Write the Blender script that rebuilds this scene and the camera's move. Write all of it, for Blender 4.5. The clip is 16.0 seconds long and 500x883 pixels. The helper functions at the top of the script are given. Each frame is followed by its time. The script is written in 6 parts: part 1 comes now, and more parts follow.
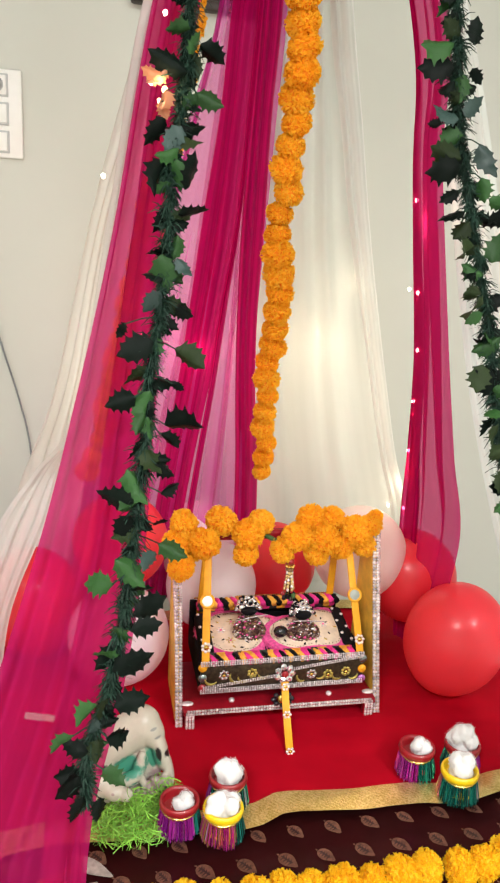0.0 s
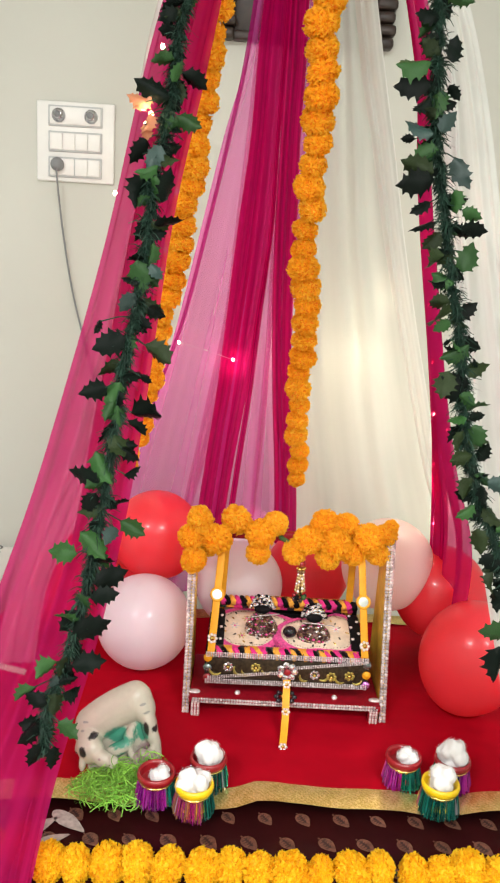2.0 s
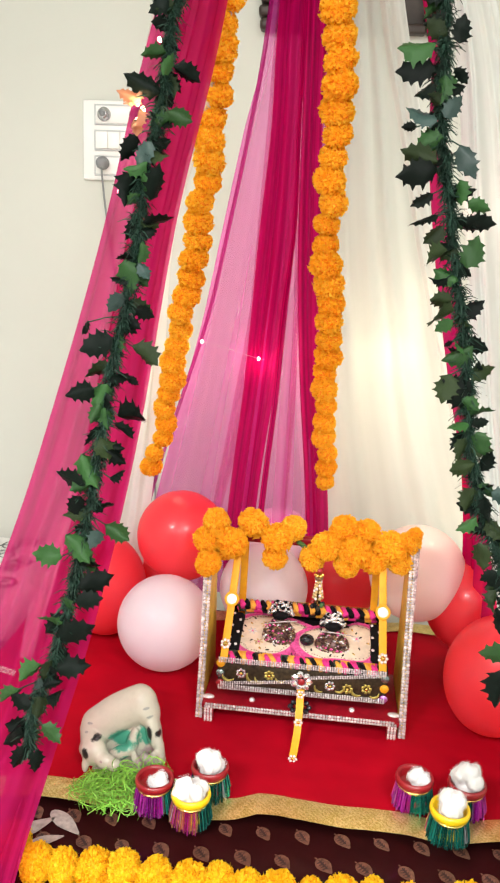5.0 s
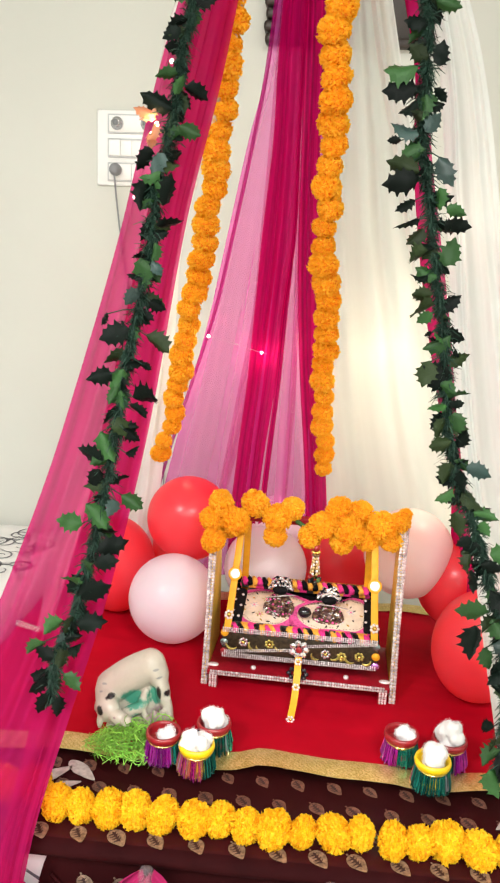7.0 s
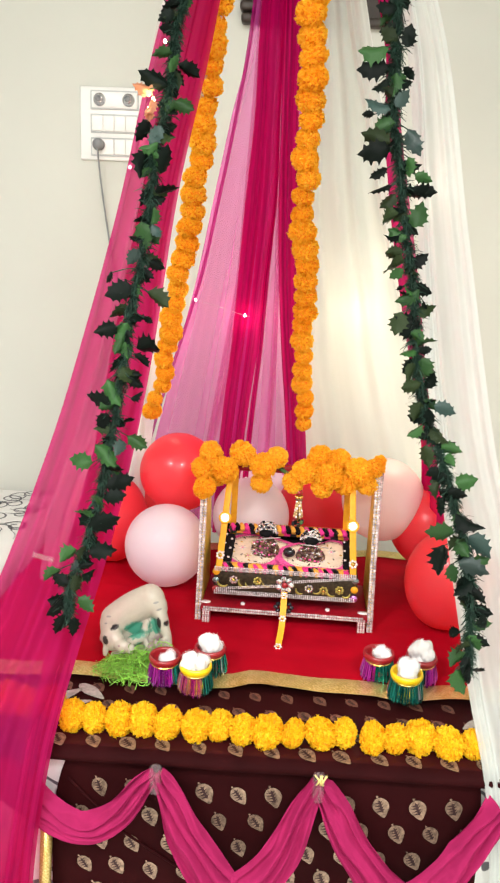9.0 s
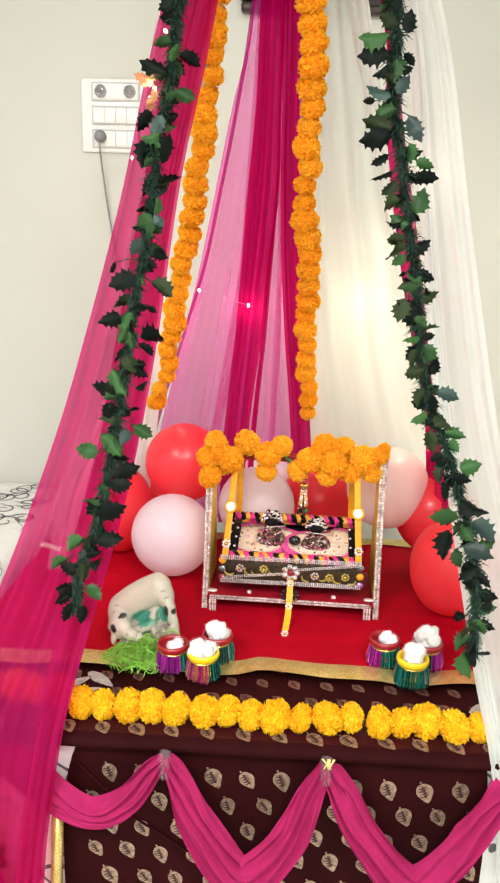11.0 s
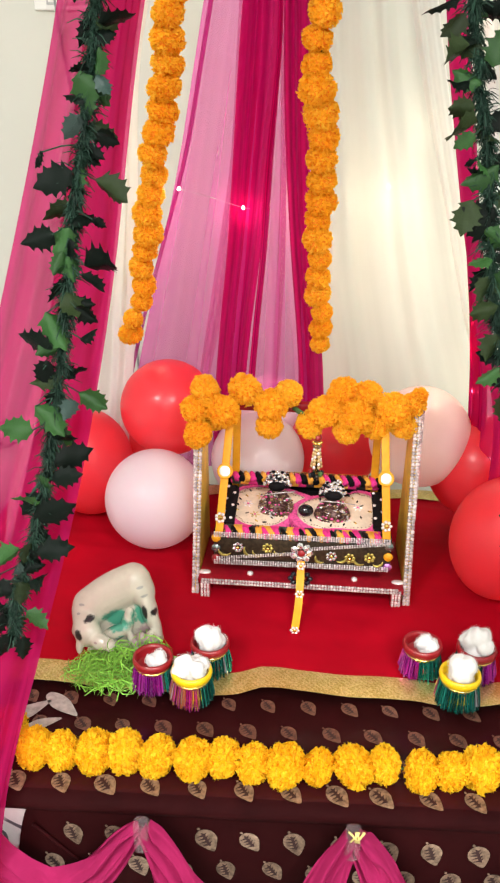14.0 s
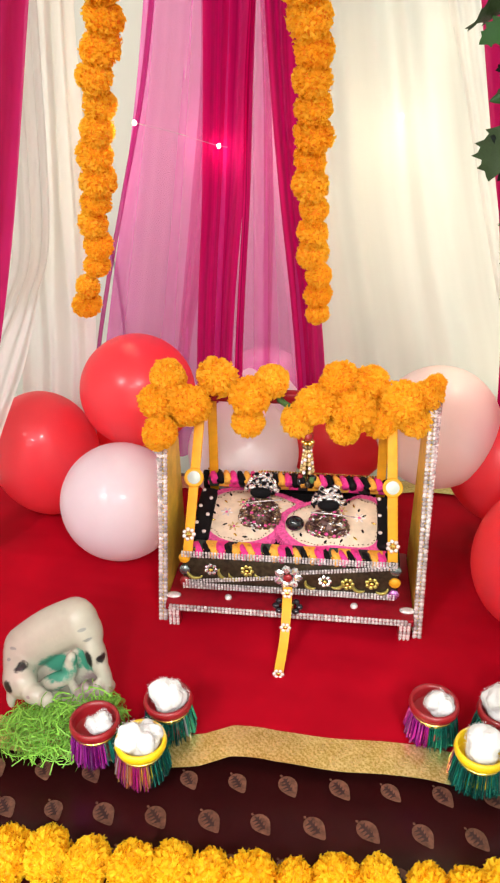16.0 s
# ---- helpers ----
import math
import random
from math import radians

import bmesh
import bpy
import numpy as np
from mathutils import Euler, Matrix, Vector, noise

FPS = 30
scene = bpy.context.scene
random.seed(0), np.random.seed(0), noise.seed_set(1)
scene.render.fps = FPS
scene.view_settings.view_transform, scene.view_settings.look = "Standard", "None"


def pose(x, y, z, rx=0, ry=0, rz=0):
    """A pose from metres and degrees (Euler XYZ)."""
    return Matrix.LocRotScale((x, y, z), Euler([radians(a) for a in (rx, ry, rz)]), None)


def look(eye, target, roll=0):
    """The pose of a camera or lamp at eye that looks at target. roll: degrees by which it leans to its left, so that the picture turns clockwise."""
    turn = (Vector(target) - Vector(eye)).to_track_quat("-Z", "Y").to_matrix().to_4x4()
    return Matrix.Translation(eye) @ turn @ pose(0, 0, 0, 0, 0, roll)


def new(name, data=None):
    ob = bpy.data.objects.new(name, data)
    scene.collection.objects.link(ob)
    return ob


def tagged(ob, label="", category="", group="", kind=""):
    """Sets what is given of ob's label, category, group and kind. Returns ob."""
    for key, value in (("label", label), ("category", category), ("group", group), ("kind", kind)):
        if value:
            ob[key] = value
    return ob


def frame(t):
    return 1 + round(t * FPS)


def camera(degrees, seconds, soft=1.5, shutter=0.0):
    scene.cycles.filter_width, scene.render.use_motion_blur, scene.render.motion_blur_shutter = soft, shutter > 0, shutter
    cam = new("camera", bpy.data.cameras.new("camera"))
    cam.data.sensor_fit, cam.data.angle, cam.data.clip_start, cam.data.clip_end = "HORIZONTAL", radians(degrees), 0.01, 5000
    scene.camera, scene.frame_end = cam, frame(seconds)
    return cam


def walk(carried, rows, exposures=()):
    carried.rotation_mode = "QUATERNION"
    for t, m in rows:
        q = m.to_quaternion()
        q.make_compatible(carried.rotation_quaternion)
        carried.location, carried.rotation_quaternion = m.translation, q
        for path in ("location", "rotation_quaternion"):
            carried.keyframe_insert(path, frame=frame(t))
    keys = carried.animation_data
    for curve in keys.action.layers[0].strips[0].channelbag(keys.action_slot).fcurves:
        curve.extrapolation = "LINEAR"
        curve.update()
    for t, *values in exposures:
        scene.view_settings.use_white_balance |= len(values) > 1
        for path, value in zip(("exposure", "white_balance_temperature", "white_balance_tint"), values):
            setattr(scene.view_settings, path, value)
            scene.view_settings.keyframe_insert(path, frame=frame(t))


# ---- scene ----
cam = camera(36.6, 16.0, soft=2.2)
PATH = [
    (0, (0.187, 0.161, 1.249), (0.64, 2.047, 0.762), 2.7),
    (0.5, (0.223, 0.142, 1.238), (0.587, 2.053, 0.776), 2.5),
    (1, (0.28, 0.113, 1.234), (0.51, 2.048, 0.786), 2.8),
    (1.5, (0.337, 0.088, 1.239), (0.456, 2.034, 0.792), 3.0),
    (2, (0.381, 0.069, 1.236), (0.464, 2.019, 0.798), 3.2),
    (2.5, (0.405, 0.07, 1.24), (0.467, 2.02, 0.8), 2.9),
    (3, (0.43, 0.086, 1.237), (0.455, 2.035, 0.789), 2.0),
    (3.5, (0.444, 0.103, 1.236), (0.427, 2.052, 0.783), 2.3),
    (4, (0.462, 0.116, 1.242), (0.4, 2.06, 0.776), 2.5),
    (6.5, (0.501, 0.036, 1.245), (0.325, 1.978, 0.798), 2.6),
    (7, (0.503, 0.0, 1.238), (0.352, 1.942, 0.787), 2.7),
    (7.5, (0.494, -0.037, 1.229), (0.37, 1.906, 0.773), 2.8),
    (8, (0.489, -0.082, 1.218), (0.389, 1.86, 0.749), 2.8),
    (8.5, (0.485, -0.117, 1.214), (0.406, 1.822, 0.729), 2.6),
    (11, (0.486, -0.133, 1.208), (0.4, 1.797, 0.692), 1.7),
    (11.5, (0.49, -0.089, 1.204), (0.391, 1.836, 0.671), 1.5),
    (12, (0.496, -0.025, 1.206), (0.391, 1.885, 0.621), 1.1),
    (12.5, (0.493, 0.035, 1.208), (0.39, 1.934, 0.591), 1.0),
    (13, (0.481, 0.101, 1.207), (0.386, 1.984, 0.54), 0.8),
    (13.5, (0.468, 0.147, 1.198), (0.385, 2.014, 0.486), 0.9),
    (14, (0.476, 0.195, 1.195), (0.393, 2.04, 0.428), 0.8),
    (14.5, (0.486, 0.24, 1.187), (0.405, 2.08, 0.407), 0.8),
    (15, (0.502, 0.306, 1.185), (0.402, 2.145, 0.406), 0.4),
    (15.5, (0.517, 0.369, 1.183), (0.397, 2.19, 0.365), 0.1),
    (16, (0.531, 0.43, 1.169), (0.379, 2.213, 0.276), -0.4),
]
walk(cam, [(t, look(eye, target, roll)) for t, eye, target, roll in PATH],
     [(0.0, -0.12), (3.0, -0.14), (3.4, 0.10), (4.2, 0.12), (6.5, 0.13), (8.5, 0.13), (11.0, 0.11), (12.5, 0.05), (14.0, 0.04), (15.5, 0.10), (16.0, 0.06)])

# ---- light ----
world = bpy.data.worlds.new("room_air")
scene.world = world
world.use_nodes = True
world.node_tree.nodes["Background"].inputs[0].default_value = (1.0, 0.97, 0.92, 1)
world.node_tree.nodes["Background"].inputs[1].default_value = 0.05
scene.view_settings.exposure = 0.0


def area_lamp(name, x, y, z, w, h, power, colour):
    d = bpy.data.lights.new(name, "AREA")
    d.shape, d.size, d.size_y, d.energy, d.color = "RECTANGLE", w, h, power, colour
    ob = new(name, d)
    ob.matrix_world = pose(x, y, z)
    return ob


def point_lamp(name, p, power, colour, radius=0.006):
    d = bpy.data.lights.new(name, "POINT")
    d.energy, d.color, d.shadow_soft_size = power, colour, radius
    ob = new(name, d)
    ob.location = p
    return ob


CEIL = 2.75
LAMPS = [(-0.75, -1.0), (1.25, -1.2), (0.3, -2.1)]
for lx, ly in LAMPS:
    area_lamp("ceiling_lamp", lx, ly, CEIL - 0.05, 0.5, 0.5, 70, (1.0, 0.99, 0.97))
WARM = (1.0, 0.83, 0.58)
for p, w in (((0.65, 1.74, 1.10), 0.95), ((0.73, 1.74, 1.24), 0.6), ((0.88, 1.78, 0.78), 0.8), ((0.56, 1.76, 0.95), 0.3), ((0.24, 1.60, 1.36), 0.9), ((0.20, 1.62, 1.08), 0.6), ((0.401, 1.535, 1.072), 0.2), ((0.672, 1.17, 1.30), 0.12), ((0.772, 1.40, 0.90), 0.65), ((0.292, 1.425, 1.10), 0.06), ((0.645, 1.592, 1.105), 0.15), ((0.700, 1.540, 1.215), 0.06), ((0.885, 1.60, 0.77), 0.10)):
    point_lamp("fairy_glow", p, w, WARM)
point_lamp("fairy_glow", (0.279, 1.010, 1.416), 0.06, (1.0, 0.62, 0.30))


# ---- materials ----
def nodes_of(name):
    m = bpy.data.materials.new(name)
    m.use_nodes = True
    t = m.node_tree
    return m, t, t.nodes["Principled BSDF"]


def node(t, kind, **kw):
    n = t.nodes.new(kind)
    for k, v in kw.items():
        if k in n.inputs:
            n.inputs[k].default_value = v
    return n


def ramp(t, fac, stops):
    r = t.nodes.new("ShaderNodeValToRGB")
    while len(r.color_ramp.elements) < len(stops):
        r.color_ramp.elements.new(0.5)
    for e, (p, c) in zip(r.color_ramp.elements, stops):
        e.position, e.color = p, (*c, 1)
    t.links.new(fac, r.inputs[0])
    return r.outputs[0]


def coords(t, what="Object", scale=(1, 1, 1)):
    tc = t.nodes.new("ShaderNodeTexCoord")
    mp = t.nodes.new("ShaderNodeMapping")
    mp.inputs["Scale"].default_value = scale
    t.links.new(tc.outputs[what], mp.inputs[0])
    return mp.outputs[0]


def mixed(t, a, b, fac, blend="MIX"):
    m = t.nodes.new("ShaderNodeMix")
    m.data_type, m.blend_type = "RGBA", blend
    for src, i in ((fac, 0), (a, 6), (b, 7)):
        if isinstance(src, (int, float)):
            m.inputs[i].default_value = src
        elif isinstance(src, tuple):
            m.inputs[i].default_value = (*src, 1)
        else:
            t.links.new(src, m.inputs[i])
    return m.outputs[2]


def noise_of(t, scale, detail=4.0, vec=None, rough=0.55):
    n = t.nodes.new("ShaderNodeTexNoise")
    n.inputs["Scale"].default_value, n.inputs["Detail"].default_value, n.inputs["Roughness"].default_value = scale, detail, rough
    if vec is not None:
        t.links.new(vec, n.inputs["Vector"])
    return n.outputs["Fac"]


def bumped(t, bsdf, height, strength, distance=0.001):
    b = t.nodes.new("ShaderNodeBump")
    b.inputs["Strength"].default_value, b.inputs["Distance"].default_value = strength, distance
    t.links.new(height, b.inputs["Height"])
    t.links.new(b.outputs[0], bsdf.inputs["Normal"])


def simple(name, col, rough=0.5, metal=0.0, vary=0.12, scale=60.0, bump=0.15, coat=0.0, spec=0.5, per="", dist=0.0008, fine=400.0):
    """A surface of one colour with blotches, fine grain and relief."""
    m, t, b = nodes_of(name)
    v = coords(t)
    dark = tuple(c * (1 - vary) for c in col)
    light = tuple(min(1, c * (1 + vary)) for c in col)
    c = ramp(t, noise_of(t, scale, 5, v), [(0.3, dark), (0.7, light)])
    if per:
        src = t.nodes.new("ShaderNodeObjectInfo" if per == "object" else "ShaderNodeNewGeometry")
        out = src.outputs["Random" if per == "object" else "Random Per Island"]
        hs = t.nodes.new("ShaderNodeHueSaturation")
        mr = t.nodes.new("ShaderNodeMapRange")
        mr.inputs["To Min"].default_value, mr.inputs["To Max"].default_value = 0.6, 1.3
        t.links.new(out, mr.inputs[0])
        t.links.new(mr.outputs[0], hs.inputs["Value"])
        t.links.new(c, hs.inputs["Color"])
        c = hs.outputs[0]
    t.links.new(c, b.inputs["Base Color"])
    b.inputs["Roughness"].default_value, b.inputs["Metallic"].default_value = rough, metal
    b.inputs["Coat Weight"].default_value, b.inputs["Specular IOR Level"].default_value = coat, spec
    b.inputs["Coat Roughness"].default_value = 0.08
    if bump:
        bumped(t, b, noise_of(t, fine, 3, v), bump, dist)
    return m


def sheer(name, col, tint, cover, trans=0.5, scale=9.0, spread=0.06, stretch=(1, 0.07, 1), vary=0.06):
    """Thin chiffon: part of the light goes straight through, tinted, the rest is scattered by the threads."""
    m, t, b = nodes_of(name)
    t.nodes.remove(b)
    v = coords(t, "UV", stretch)
    c = ramp(t, noise_of(t, scale, 1.0, v), [(0.3, tuple(x * (1 - vary) for x in col)), (0.7, tuple(min(1, x * (1 + vary)) for x in col))])
    di, tr, tp = (t.nodes.new("ShaderNodeBsdf" + k) for k in ("Diffuse", "Translucent", "Transparent"))
    t.links.new(c, di.inputs[0])
    t.links.new(c, tr.inputs[0])
    tp.inputs[0].default_value = (*tint, 1)
    m1, m2 = t.nodes.new("ShaderNodeMixShader"), t.nodes.new("ShaderNodeMixShader")
    m1.inputs[0].default_value = trans
    t.links.new(di.outputs[0], m1.inputs[1])
    t.links.new(tr.outputs[0], m1.inputs[2])
    mr = t.nodes.new("ShaderNodeMapRange")
    mr.inputs["From Min"].default_value, mr.inputs["From Max"].default_value = 0.3, 0.7
    mr.inputs["To Min"].default_value, mr.inputs["To Max"].default_value = max(0, cover - spread), min(1, cover + spread)
    t.links.new(noise_of(t, scale * 1.4, 1.8, v), mr.inputs[0])
    t.links.new(mr.outputs[0], m2.inputs[0])
    t.links.new(tp.outputs[0], m2.inputs[1])
    t.links.new(m1.outputs[0], m2.inputs[2])
    t.links.new(m2.outputs[0], t.nodes["Material Output"].inputs[0])
    return m


def petals(name, dark, mid, light):
    m, t, b = nodes_of(name)
    g = t.nodes.new("ShaderNodeNewGeometry")
    o = t.nodes.new("ShaderNodeObjectInfo")
    add = t.nodes.new("ShaderNodeMath")
    add.operation = "MULTIPLY_ADD"
    add.inputs[1].default_value, add.inputs[2].default_value = 0.35, 0.0
    t.links.new(o.outputs["Random"], add.inputs[0])
    s = t.nodes.new("ShaderNodeMath")
    s.operation = "MULTIPLY_ADD"
    s.inputs[1].default_value = 0.65
    t.links.new(g.outputs["Random Per Island"], s.inputs[0])
    t.links.new(add.outputs[0], s.inputs[2])
    c = ramp(t, s.outputs[0], [(0.05, dark), (0.5, mid), (0.95, light)])
    t.links.new(c, b.inputs["Base Color"])
    b.inputs["Roughness"].default_value = 0.75
    b.inputs["Specular IOR Level"].default_value = 0.2
    tr = t.nodes.new("ShaderNodeBsdfTranslucent")
    t.links.new(c, tr.inputs[0])
    mx = t.nodes.new("ShaderNodeMixShader")
    mx.inputs[0].default_value = 0.58
    t.links.new(b.outputs[0], mx.inputs[1])
    t.links.new(tr.outputs[0], mx.inputs[2])
    t.links.new(mx.outputs[0], t.nodes["Material Output"].inputs[0])
    return m


def latex(name, col, glow, through_skin=0.3, inner=0.75):
    """Balloon rubber: a satin skin, with light that wanders inside."""
    m, t, b = nodes_of(name)
    v = coords(t)
    c = ramp(t, noise_of(t, 25, 4, v), [(0.3, tuple(x * 0.95 for x in col)), (0.7, col)])
    t.links.new(c, b.inputs["Base Color"])
    b.inputs["Roughness"].default_value, b.inputs["Coat Weight"].default_value, b.inputs["Coat Roughness"].default_value = 0.34, 0.25, 0.10
    b.inputs["Subsurface Weight"].default_value, b.inputs["Subsurface Scale"].default_value = inner, 0.06
    b.inputs["Subsurface Radius"].default_value = glow
    tr = t.nodes.new("ShaderNodeBsdfTranslucent")
    tr.inputs[0].default_value = (*glow, 1)
    mx = t.nodes.new("ShaderNodeMixShader")
    mx.inputs[0].default_value = through_skin
    t.links.new(b.outputs[0], mx.inputs[1])
    t.links.new(tr.outputs[0], mx.inputs[2])
    t.links.new(mx.outputs[0], t.nodes["Material Output"].inputs[0])
    return m


def glowing(name, col, strength):
    m, t, b = nodes_of(name)
    b.inputs["Base Color"].default_value = (*(0.3 * c for c in col), 1)
    b.inputs["Emission Color"].default_value = (*col, 1)
    b.inputs["Emission Strength"].default_value = strength
    return m


def scroll_sheet(name):
    """White cotton printed with black scrolls."""
    m, t, b = nodes_of(name)
    v = coords(t)
    w = t.nodes.new("ShaderNodeTexWave")
    w.wave_type, w.rings_direction = "RINGS", "Z"
    w.inputs["Scale"].default_value, w.inputs["Distortion"].default_value = 9.0, 13.0
    w.inputs["Detail"].default_value, w.inputs["Detail Scale"].default_value = 1.0, 1.4
    t.links.new(v, w.inputs[0])
    lines = ramp(t, w.outputs["Fac"], [(0.01, (0.12, 0.12, 0.13)), (0.06, (0.12, 0.12, 0.13)), (0.10, (0.8, 0.8, 0.78)), (1.0, (0.8, 0.8, 0.78))])
    c = mixed(t, lines, (0.8, 0.8, 0.78), ramp(t, noise_of(t, 7, 2, v), [(0.56, (0, 0, 0)), (0.59, (1, 1, 1))]))
    t.links.new(c, b.inputs["Base Color"])
    b.inputs["Roughness"].default_value = 0.9
    bumped(t, b, noise_of(t, 9, 5, v), 0.4, 0.02)
    return m


def plastic_covered(name, col):
    """Woven cloth under a clear, slightly wavy plastic sheet."""
    m, t, b = nodes_of(name)
    v = coords(t)
    c = ramp(t, noise_of(t, 14, 5, v), [(0.3, tuple(x * 0.75 for x in col)), (0.7, tuple(x * 1.2 for x in col))])
    t.links.new(c, b.inputs["Base Color"])
    b.inputs["Roughness"].default_value, b.inputs["Specular IOR Level"].default_value = 0.7, 0.03
    b.inputs["Coat Weight"].default_value, b.inputs["Coat Roughness"].default_value, b.inputs["Coat IOR"].default_value = 0.30, 0.27, 1.42
    bumped(t, b, noise_of(t, 700, 3, v), 0.15, 0.0004)
    w = t.nodes.new("ShaderNodeBump")
    w.inputs["Strength"].default_value, w.inputs["Distance"].default_value = 0.35, 0.004
    t.links.new(noise_of(t, 16, 3, v), w.inputs["Height"])
    t.links.new(w.outputs[0], b.inputs["Coat Normal"])
    return m


def gold_brocade(name):
    m, t, b = nodes_of(name)
    v = coords(t, "Object", (1, 1, 1))
    vo = t.nodes.new("ShaderNodeTexVoronoi")
    vo.inputs["Scale"].default_value = 420.0
    t.links.new(v, vo.inputs[0])
    herring = t.nodes.new("ShaderNodeTexWave")
    herring.bands_direction = "DIAGONAL"
    herring.inputs["Scale"].default_value, herring.inputs["Distortion"].default_value, herring.inputs["Detail Scale"].default_value = 85.0, 5.0, 3.0
    t.links.new(v, herring.inputs[0])
    # The broad noise puts blotchy metallic highlights into the colour, beside the weave.
    h = mixed(t, mixed(t, mixed(t, vo.outputs["Distance"], noise_of(t, 900, 3, v), 0.5), herring.outputs["Fac"], 0.14), noise_of(t, 38, 3, v), 0.34)
    c = ramp(t, h, [(0.25, (0.36, 0.235, 0.045)), (0.45, (0.58, 0.43, 0.12)), (0.62, (0.82, 0.68, 0.31))])
    t.links.new(c, b.inputs["Base Color"])
    b.inputs["Metallic"].default_value, b.inputs["Roughness"].default_value = 0.7, 0.30
    bumped(t, b, h, 0.3, 0.0012)
    return m


def tinsel(name, a, b2):
    m, t, b = nodes_of(name)
    g = t.nodes.new("ShaderNodeNewGeometry")
    c = ramp(t, g.outputs["Random Per Island"], [(0.0, tuple(x * 0.25 for x in a)), (0.3, tuple(x * 0.85 for x in a)), (0.62, tuple(min(1, x * 1.25) for x in a)), (0.75, b2), (0.94, b2), (1.0, (0.9, 0.85, 0.9))])
    t.links.new(c, b.inputs["Base Color"])
    b.inputs["Metallic"].default_value, b.inputs["Roughness"].default_value = 0.72, 0.24
    return m


def stripes(name, cols, scale):
    m, t, b = nodes_of(name)
    v = coords(t, "Object", (scale, scale, scale))
    sep = t.nodes.new("ShaderNodeSeparateXYZ")
    t.links.new(v, sep.inputs[0])
    wob = t.nodes.new("ShaderNodeMath")
    wob.operation = "MULTIPLY_ADD"
    wob.inputs[1].default_value = 0.25
    t.links.new(noise_of(t, 3, 2, v), wob.inputs[0])
    t.links.new(sep.outputs[0], wob.inputs[2])
    fr = t.nodes.new("ShaderNodeMath")
    fr.operation = "FRACT"
    t.links.new(wob.outputs[0], fr.inputs[0])
    r = ramp(t, fr.outputs[0], [(i / len(cols), c) for i, c in enumerate(cols)])
    r.node.color_ramp.interpolation = "CONSTANT"
    t.links.new(r, b.inputs["Base Color"])
    b.inputs["Roughness"].default_value = 0.8
    bumped(t, b, noise_of(t, 300, 3), 0.4, 0.001)
    return m


M_WALL = simple("wall_paint", (0.58, 0.59, 0.54), 0.75, vary=0.025, scale=2.2, bump=0.12, fine=180, dist=0.0006)
M_CEIL = simple("ceiling_paint", (0.82, 0.82, 0.8), 0.85, vary=0.02, scale=2)
M_FLOOR = simple("floor_stone", (0.55, 0.52, 0.48), 0.25, vary=0.1, scale=4, bump=0.03)
M_PLATE = simple("switch_plastic", (0.82, 0.82, 0.80), 0.35, vary=0.02, scale=30, bump=0.02)
M_TRIM_GREY = simple("grey_trim", (0.52, 0.53, 0.54), 0.4, vary=0.05)
M_CHROME = simple("chrome", (0.50, 0.50, 0.52), 0.12, metal=1.0, vary=0.05, bump=0.0)
M_GREY = simple("grey_plastic", (0.22, 0.23, 0.24), 0.5, vary=0.08)
M_DARKWOOD = simple("dark_wood", (0.028, 0.016, 0.012), 0.4, vary=0.35, scale=30, bump=0.3)
M_TABLE = simple("table_wood", (0.12, 0.06, 0.035), 0.5, vary=0.3, scale=20)
M_SHEET = scroll_sheet("scroll_print_cotton")
M_COTTONSHEET = simple("white_cotton", (0.74, 0.74, 0.72), 0.9, vary=0.04, scale=8, bump=0.5, fine=9, dist=0.02)
M_SCROLL = simple("printed_scroll", (0.15, 0.15, 0.16), 0.9, vary=0.3, scale=30)
# Same cloth as the next; base colour lifted to hold the plastic's haze.
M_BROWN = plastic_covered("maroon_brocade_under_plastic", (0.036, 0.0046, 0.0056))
# Shaded copy of that cloth: the front's shade is put into the colour.
M_BROCADE_SHADED = simple("shaded_maroon_brocade", (0.021, 0.0027, 0.0033), 0.7, vary=0.22, scale=14, bump=0.15, fine=700, dist=0.0004, spec=0.04)
M_LEAFPRINT = simple("copper_print", (0.16, 0.066, 0.042), 0.45, metal=0.3, vary=0.55, scale=160)
# Same print as the copper one; its gloss is painted as a paler colour.
M_LEAFPRINT_GLOSS = simple("gloss_painted_print", (0.29, 0.20, 0.14), 0.35, metal=0.45, vary=0.6, scale=170)
M_PALE_PRINT = simple("pale_print", (0.40, 0.36, 0.33), 0.35, vary=0.3, scale=120)
M_LEAFVEIN = simple("dark_vein", (0.030, 0.006, 0.006), 0.6)
M_RED = simple("red_satin", (0.38, 0.0013, 0.0115), 0.75, vary=0.16, scale=7, bump=0.25, fine=900, dist=0.0003, spec=0.06)
M_GOLD = gold_brocade("gold_brocade_border")
M_GOLD_PALE = simple("pale_gold_thread", (0.76, 0.58, 0.24), 0.28, metal=0.7, vary=0.2, scale=300)
M_MAG_SHEER = sheer("magenta_chiffon_single", (0.80, 0.075, 0.50), (0.98, 0.56, 0.83), 0.38, 0.6, scale=6.0, spread=0.10)
M_MAG_WISP = sheer("magenta_chiffon_fold", (0.60, 0.03, 0.26), (0.95, 0.60, 0.78), 0.20, 0.6, scale=3.0, spread=0.14)
M_MAG_HEM = sheer("magenta_chiffon_hem", (0.40, 0.01, 0.19), (0.86, 0.30, 0.58), 0.55, 0.55, scale=2.0, spread=0.05)
M_MAG_FRONT = sheer("magenta_chiffon", (0.58, 0.020, 0.18), (0.92, 0.27, 0.47), 0.56, 0.55, scale=6.0, spread=0.10)
